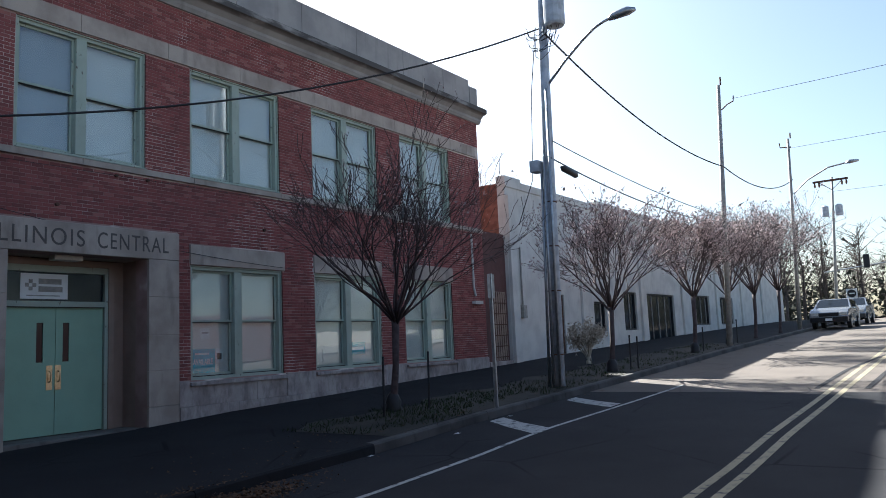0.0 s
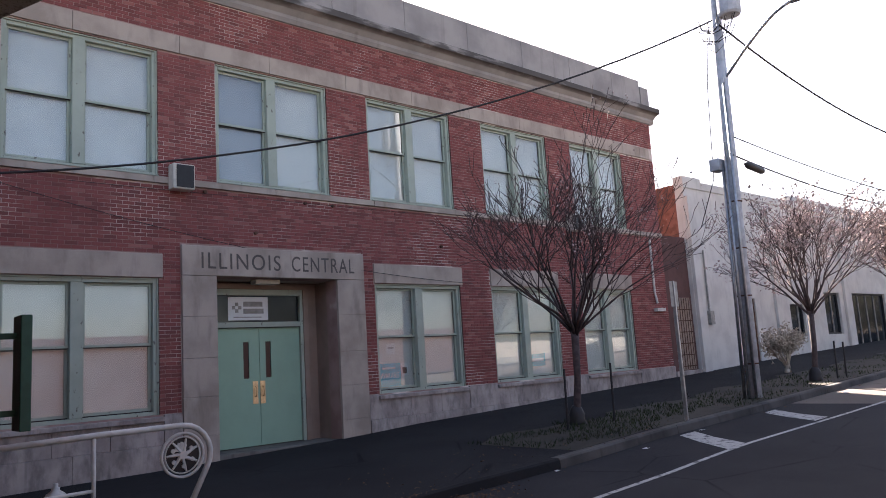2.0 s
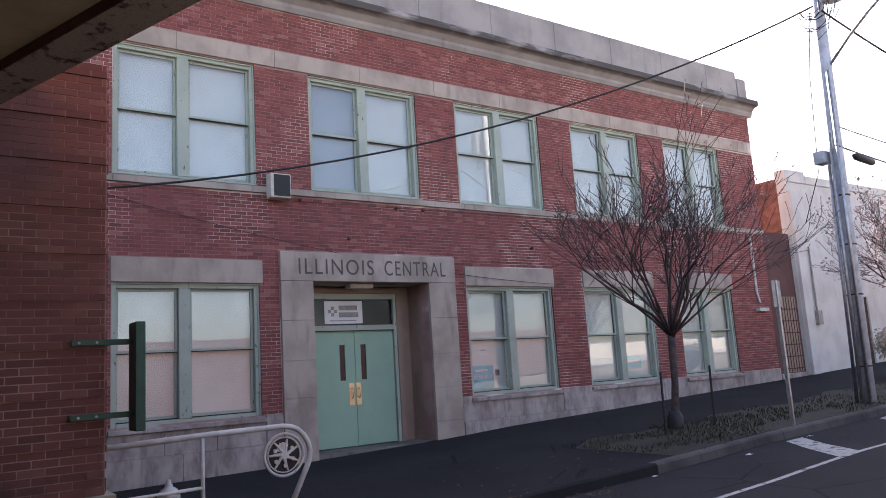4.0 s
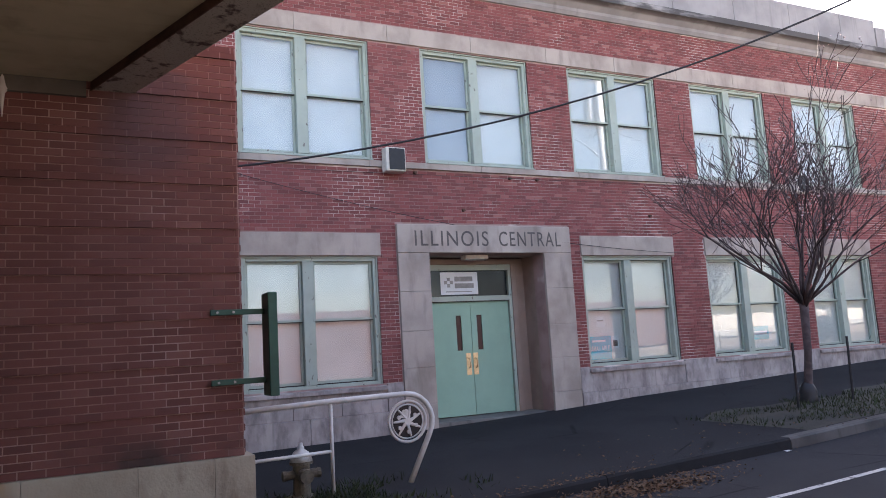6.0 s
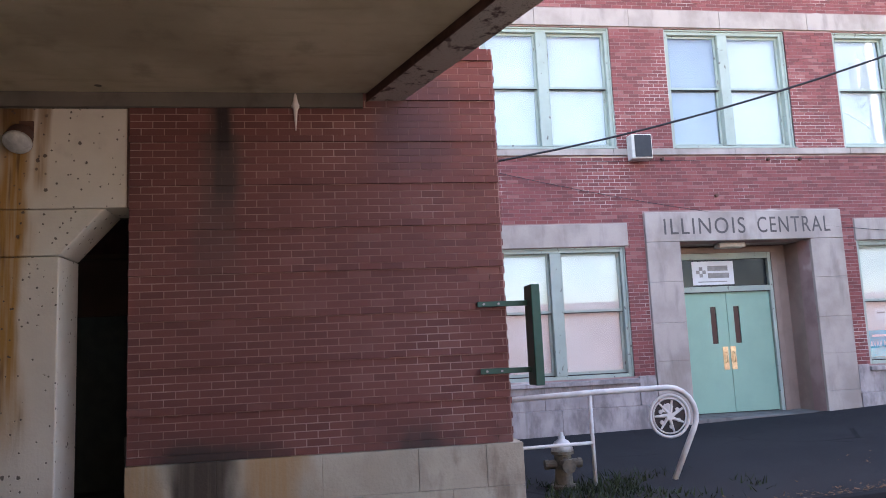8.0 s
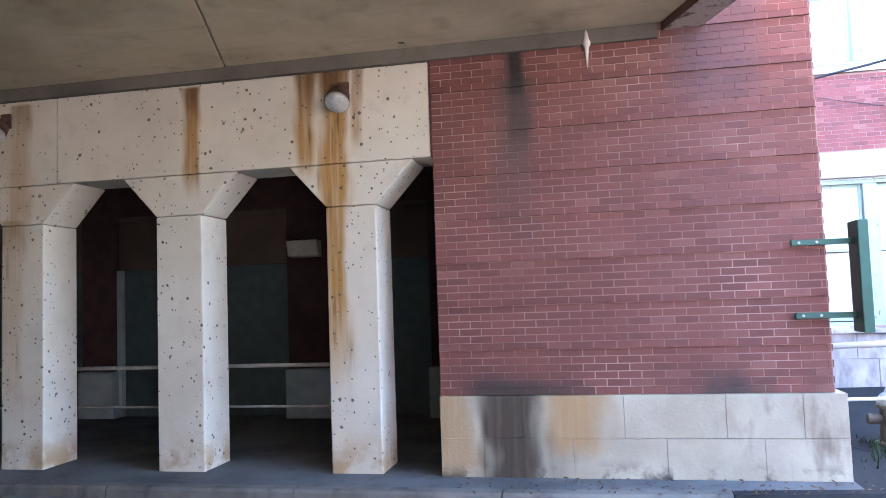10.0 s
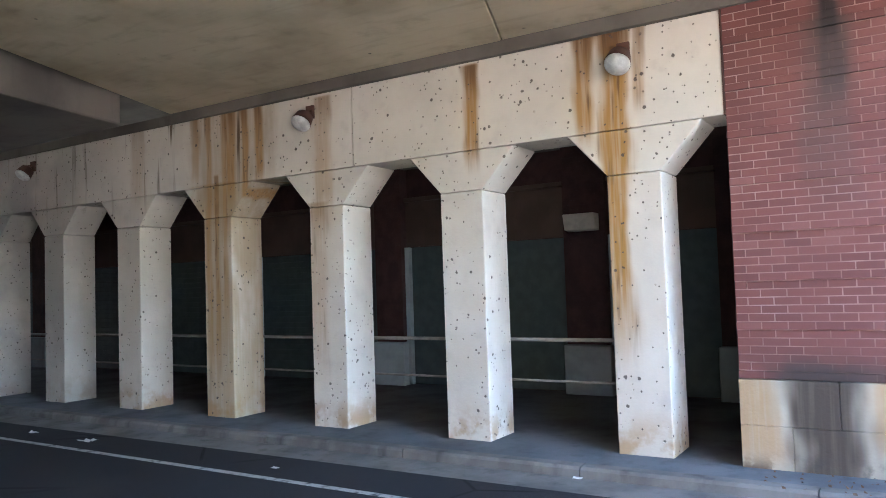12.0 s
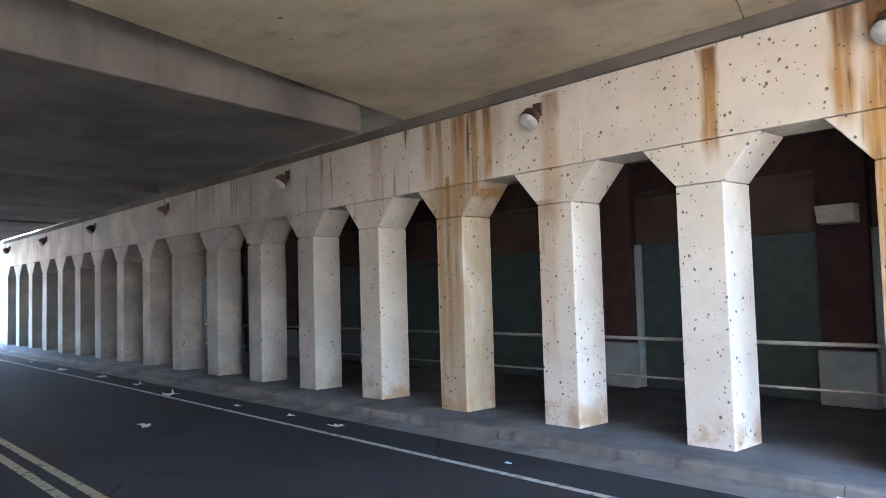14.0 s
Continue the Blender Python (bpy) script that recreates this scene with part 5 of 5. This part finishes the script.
cable("overhead_cable", (FX - 0.02, 2.6, 4.98), (FX + 0.25, 21.4, 5.15), 0.05, 0.006, "thin wire strung along the sill course")


# ---- parked car ----
def car(x, y, paint, label):
    """A parked estate car whose front faces -y; x, y is its middle."""
    ob = thing("parked_car", label, "car", "parked cars")
    z0 = rz(y) + 0.3
    body = Mesh()
    prof = [(-2.25, 0.02), (2.2, 0.05), (2.25, 0.45), (2.15, 0.75), (1.75, 1.2), (-0.1, 1.24), (-0.95, 0.78), (-2.0, 0.66), (-2.22, 0.52), (-2.3, 0.3)]
    n = len(prof)
    for xx, k in ((-0.84, 0.96), (-0.9, 1.0), (0.9, 1.0), (0.84, 0.96)):
        for a, h in prof:
            inset = 0.17 if h > 0.9 else 0.0
            body.v.append((x + xx - math.copysign(inset, xx), y + a * k, z0 + h * (0.98 if k < 1 else 1)))
    for r in range(3):
        body.f += [(r * n + i, r * n + (i + 1) % n, (r + 1) * n + (i + 1) % n, (r + 1) * n + i) for i in range(n)]
    body.f += [tuple(range(n - 1, -1, -1)), tuple(3 * n + i for i in range(n))]
    part("body", body, paint, ob, bevel=0.03)
    part("windscreen", Mesh().add([(x - 0.66, y - 0.17, z0 + 1.21), (x + 0.66, y - 0.17, z0 + 1.21), (x + 0.78, y - 0.93, z0 + 0.80), (x - 0.78, y - 0.93, z0 + 0.80)], [(3, 2, 1, 0)]), "dark_glass", ob)
    part("grille", Mesh().box(x - 0.45, x + 0.45, y - 2.33, y - 2.2, z0 + 0.32, z0 + 0.5), "car_dark", ob, bevel=0.02)
    for sx in (-1, 1):
        for a, b in ((-0.55, 0.3), (0.36, 1.05), (1.1, 1.6)):
            part("side_window", Mesh().box(x + sx * 0.8 - 0.012, x + sx * 0.8 + 0.012, y + a, y + b, z0 + 0.8, z0 + 1.13), "dark_glass", ob)
        part("headlight", Mesh().box(x + sx * 0.66 - 0.17, x + sx * 0.66 + 0.17, y - 2.31, y - 2.15, z0 + 0.36, z0 + 0.52), "silver", ob, "clear headlight", bevel=0.02)
        part("mirror", Mesh().box(x + sx * 0.98 - 0.09, x + sx * 0.98 + 0.09, y - 0.75, y - 0.65, z0 + 0.78, z0 + 0.9), "car_dark", ob, bevel=0.02)
        for yy in (-1.4, 1.4):
            w = part("wheel", Mesh().tube([(x + sx * 0.72, y + yy, z0 + 0.02), (x + sx * 0.9, y + yy, z0 + 0.02)], 0.32, 18), "rubber", ob)
            part("rim", Mesh().tube([(x + sx * 0.89, y + yy, z0 + 0.02), (x + sx * 0.91, y + yy, z0 + 0.02)], 0.2, 12), "steel", w)
    part("bumper", Mesh().box(x - 0.87, x + 0.87, y - 2.38, y - 2.24, z0 + 0.04, z0 + 0.28), "car_dark", ob, bevel=0.03)
    part("plate", Mesh().box(x - 0.16, x + 0.16, y - 2.4, y - 2.382, z0 + 0.1, z0 + 0.22), "paper", ob)
    return ob


car(-6.1, 45.2, "car_paint", "silver estate car parked at the kerb, sun on its roof")
car(-6.0, 51.6, "car_paint", "silver saloon car parked at the kerb behind another")
# stop sign seen from behind, signal arm
ob = thing("wrong_way_sign", "white-bordered round sign on a post at the junction", "sign")
part("post", Mesh().tube([(-6.95, 60, 1.7), (-6.95, 60, 3.95)], 0.04, 6), "steel", ob)
part("plate", Mesh().box(-7.3, -6.6, 59.93, 59.96, 3.35, 4.0), "paper", ob, bevel=0.02)
part("disc", Mesh().tube([(-6.95, 59.925, 3.675), (-6.95, 59.90, 3.675)], 0.28, 20), "black", ob)
part("bar", Mesh().box(-7.13, -6.77, 59.88, 59.899, 3.63, 3.72), "paper", ob)
ob = thing("traffic_signal", "dark traffic signal on a long mast arm", "traffic signal")
part("mast", Mesh().tube([(3.0, 70, 2.0), (3.0, 70, 7.2)], 0.12, 8), "steel", ob)
part("arm", Mesh().tube([(3.0, 70, 7.1), (-10.0, 70, 5.9)], [0.1, 0.05], 8), "steel", ob)
for xx in (-6.8, -1.5):
    part("signal_head", Mesh().box(xx - 0.22, xx + 0.22, 69.7, 69.95, 6.0, 7.1), "black", ob, bevel=0.03)

# far trees that close the street
def far_wood():
    rnd = random.Random(8)
    bare, green = Mesh(), Mesh()
    for i in range(190):
        x, y = rnd.uniform(-60, 45), rnd.uniform(84, 125)
        h = rnd.uniform(6, 13)
        z = gz(y) - 0.3
        if rnd.random() < 0.55:
            bare.tube([(x, y, z), (x + rnd.gauss(0, 0.3), y, z + h * 0.5), (x + rnd.gauss(0, 0.8), y, z + h)], [0.2, 0.12, 0.03], 4)
            for k in range(40):
                t = rnd.uniform(0.2, 0.95)
                a = Vector((x, y, z + h * t))
                b = a + Vector((rnd.gauss(0, 1), rnd.gauss(0, 1), rnd.uniform(0.5, 1.6))) * h * 0.13
                bare.tube([a, b], [0.05, 0.02], 3)
                for j in range(4):
                    bare.tube([b, b + Vector((rnd.gauss(0, 0.6), rnd.gauss(0, 0.6), rnd.uniform(0.1, 0.9)))], [0.02, 0.012], 3)
        else:
            for k in range(330):
                c = Vector((x + rnd.gauss(0, 1.7), y + rnd.gauss(0, 1.5), z + abs(rnd.gauss(h * 0.3, h * 0.24))))
                s = rnd.uniform(0.2, 0.55)
                a = [c + Vector((rnd.uniform(-s, s), rnd.uniform(-s, s), rnd.uniform(-s, s))) for _ in range(3)]
                green.add(a, [(0, 1, 2)])
    tagged(part("bare_wood", bare, "far_twig"), "far grey-brown bare trees behind the junction", "woodland", kind="stuff")
    tagged(part("evergreen_scrub", green, "evergreen"), "far dark evergreen scrub behind the junction", "woodland", kind="stuff")


far_wood()

# plain pale wall added on the unseen side, for bounce light and window reflections
setting("wall_far_side", Mesh().box(22, 22.4, 5.5, 80, -0.4, 3.0), "pale_concrete", "unseen low pale wall added across the street for bounce light and window reflections", "wall")

# fixings on the brick wall
for yy, zz in ((21.34, 7.2), (21.34, 6.3)):
    tagged(part("wall_hook", Mesh().tube([(FX - 0.3, yy, zz), (FX - 0.3, yy + 0.28, zz + 0.02)], 0.012, 6), "rusty"), "rusty iron hook sticking out of the building corner", "hook", "corner hooks")

# ---- verge, litter ----
def scatter_grass():
    rnd = random.Random(5)
    m = Mesh()
    spots = []
    for _ in range(9000):
        u = rnd.random()
        if u < 0.42:
            x, y = rnd.uniform(-9.5, -7.2), rnd.gauss(11.3, 2.0)
        elif u < 0.62:
            x, y = rnd.gauss(-8.1, 0.35), rnd.gauss(3.2, 0.7)
        else:
            x, y = rnd.uniform(-9.2, -7.2), rnd.uniform(13, 30)
        if y < 1.9 or x > -7.17 or 4.6 < y < 9.2:
            continue
        if noise.noise(Vector((x * 0.9, y * 0.9, 3))) < -0.12:
            continue
        z, h = gz(y), rnd.uniform(0.03, 0.1)
        a, w = rnd.uniform(0, math.tau), rnd.uniform(0.006, 0.014)
        dx, dy = math.cos(a) * w, math.sin(a) * w
        lx, ly = rnd.gauss(0, 0.04), rnd.gauss(0, 0.04)
        m.add([(x - dx, y - dy, z - 0.01), (x + dx, y + dy, z - 0.01), (x + lx, y + ly, z + h)], [(0, 1, 2)])
    tagged(part("verge_grass", m, "grass"), "thin winter grass and weeds along the verge", "grass", kind="stuff")
    d = Mesh()
    for _ in range(1500):
        u = rnd.random()
        if u < 0.45:
            x, y = rnd.gauss(-6.75, 0.25), rnd.gauss(5.6, 0.6)
        elif u < 0.75:
            x, y = rnd.gauss(-6.6, 0.25), rnd.uniform(-1.5, 5)
        else:
            x, y = rnd.uniform(-9, -6.7), rnd.uniform(6, 20)
        z = (gz(y) if x < kx(y) else rz(y)) + 0.008
        s, a = rnd.uniform(0.008, 0.03), rnd.uniform(0, math.tau)
        c, n = math.cos(a) * s, math.sin(a) * s
        d.add([(x - c, y - n, z), (x + n * 0.6, y - c * 0.6, z + rnd.uniform(0, 0.012)), (x + c, y + n, z + rnd.uniform(0, 0.02)), (x - n * 0.6, y + c * 0.6, z)], [(0, 1, 2, 3)])
    for _ in range(900):
        x, y = rnd.gauss(-6.55, 0.16), rnd.gauss(5.9, 0.45)
        z = rz(y) + abs(rnd.gauss(0.0, 0.03))
        s, a = rnd.uniform(0.012, 0.035), rnd.uniform(0, math.tau)
        c, n = math.cos(a) * s, math.sin(a) * s
        d.add([(x - c, y - n, z), (x + n * 0.6, y - c * 0.6, z + rnd.uniform(0, 0.02)), (x + c, y + n, z + rnd.uniform(0, 0.03)), (x - n * 0.6, y + c * 0.6, z)], [(0, 1, 2, 3)])
    tagged(part("leaf_litter", d, "litter"), "dead leaves and grit along the kerb", "leaf litter", kind="stuff")


scatter_grass()
tagged(part("planting_bed", strip(lambda y: -9.35 + 0.22 * math.sin(y * 1.7) + 0.13 * math.sin(y * 4.1 + 1), lambda y: -7.2, lambda y: gz(y) + 0.008, [9.2 + 0.35 * i for i in range(62)]), "soil"), "bare earth tree bed along the kerb", "planting bed", kind="structure")


def litter(x, y, size, seed, label):
    rnd = random.Random(seed)
    z = (gz(y) if x < kx(y) else rz(y)) + 0.008
    m = Mesh()
    k = 4
    for i in range(k + 1):
        for j in range(k + 1):
            m.v.append((x + (i / k - 0.5) * size + rnd.gauss(0, size * 0.06), y + (j / k - 0.5) * size * 1.6 + rnd.gauss(0, size * 0.06), z + abs(rnd.gauss(0, size * 0.12))))
    m.f = [(i * (k + 1) + j, (i + 1) * (k + 1) + j, (i + 1) * (k + 1) + j + 1, i * (k + 1) + j + 1) for i in range(k) for j in range(k)]
    tagged(part("litter", m, "trash"), label, "litter", "litter in the gutter")


rnd = random.Random(21)
for x, y, s in ((-5.55, -8.6, 0.14), (-5.4, -13.5, 0.2), (-3.9, -10.6, 0.14), (-5.6, -15.6, 0.15), (-5.6, -17.8, 0.2), (-5.5, -20.4, 0.2), (-5.7, -24, 0.18), (-5.55, -11.3, 0.08), (-5.5, -5.6, 0.05), (-6.3, -2.9, 0.05), (-5.6, -9.8, 0.07), (-6.9, 8.4, 0.06), (-6.7, 10.2, 0.07), (-6.8, 12.0, 0.06), (-6.6, 17.5, 0.09)):
    litter(x, y, s, int(100 * s + 7 * x - 3 * y), "crumpled scrap of white paper lying in the gutter" if s > 0.1 else "small pale scrap of litter on the ground")

# ---- bricks, last ----
def brick_box(m, x0, x1, y0, y1, z0, z1):
    """Five faces are enough: the back is in the mortar."""
    m.add([(x0, y0, z0), (x1, y0, z0), (x1, y1, z0), (x0, y1, z0), (x0, y0, z1), (x1, y0, z1), (x1, y1, z1), (x0, y1, z1)],
          [(0, 3, 2, 1), (4, 5, 6, 7), (0, 1, 5, 4), (1, 2, 6, 5), (2, 3, 7, 6)])


def brick_mesh(name, proud, length, high, mat):
    me = Mesh()
    brick_box(me, -0.03, proud, 0, length, 0, high)
    d = me.data(name)
    d.materials.append(M[mat])
    return d


def lay(parent, x, y0, y1, z0, z1, openings, single, material, single_material, proud=0.0, courses_proud=()):
    """Running bond. Bricks inside the stretch named single are objects of their own; the rest are one mesh."""
    rnd = random.Random(3)
    rest = Mesh()
    whole = brick_mesh("brick", 0.0, LB - 0.010, CB - 0.0095, single_material)
    shorter = brick_mesh("half_brick", 0.0, LB / 2 - 0.010, CB - 0.0095, single_material)
    count, r, z = 0, 0, z0
    beds = Mesh()
    while z + CB <= z1 + 0.02:
        a = y0 - (LB / 2 if r % 2 else 0)
        while a < y1:
            s, e = max(a, y0), min(a + LB, y1)
            pieces = [(s, e)]
            for o in openings:
                if o[2] < z + CB * 0.7 and z + CB * 0.3 < o[3]:
                    pieces = [q for p in pieces for q in ((p[0], min(p[1], o[0])), (max(p[0], o[1]), p[1])) if q[1] - q[0] > 0.035]
            for s, e in pieces:
                out = rnd.uniform(-0.002, 0.003) + (0.022 if r % 6 in courses_proud else 0.0)
                inside = single[0] < s and e < single[1] and single[2] < z < single[3]
                if inside and count < 300 and abs(e - s - LB) < 0.002:
                    o = part("brick", whole, single_material, parent)
                    o.location = (x + out, s, z)
                    count += 1
                elif inside and count < 300 and abs(e - s - LB / 2) < 0.002:
                    o = part("brick", shorter, single_material, parent)
                    o.location = (x + out, s, z)
                    count += 1
                else:
                    brick_box(rest, x - 0.03, x + out, s, e - 0.010, z, z + CB - 0.0095)
            a += LB
        if r % 6 in courses_proud:
            beds.box(x - 0.02, x + 0.0185, y0, y1, z + 0.0015, z + CB - 0.011)
        z += CB
        r += 1
    if beds.v:
        part("mortar_bed", beds, "pier_mortar", parent, kind="stuff")
    part("brickwork", rest, material, parent, kind="stuff")


STONE = OPEN + [(Y0, 22, 7.595, 7.945), (Y0, 22, 5.085, 5.215), (5.785, 9.735, -1, 4.01), (Y0, 22, -1, 1.062)] + [(a - 0.025, b + 0.065, 3.4, 3.825) for a, b in LOW]
lay(depot, FX, Y0, Y1, 1.07, 8.80, STONE, (9.0, 14.0, 3.82, 5.1), "brick", "brick_one")
lay(pier, PX, -1.69, 1.70, 0.822, 4.6, [], (-1.7, 1.75, 0.9, 2.2), "pier_brick", "pier_brick_one", courses_proud=(0,))
side = Mesh()
rnd = random.Random(9)
for r in range(55):
    z = 0.822 + r * CB
    for k in range(14):
        side.box(PX - 0.03 - (k + 1) * LB + 0.01 + (LB / 2 if r % 2 else 0) - 0.1, PX - 0.03 - k * LB + (LB / 2 if r % 2 else 0) - 0.1, 1.69, 1.715 + (0.02 if r % 6 == 0 else 0.0) + rnd.uniform(-0.002, 0.003), z, z + CB - 0.0095)
part("end_brickwork", side, "pier_brick", pier, kind="stuff")
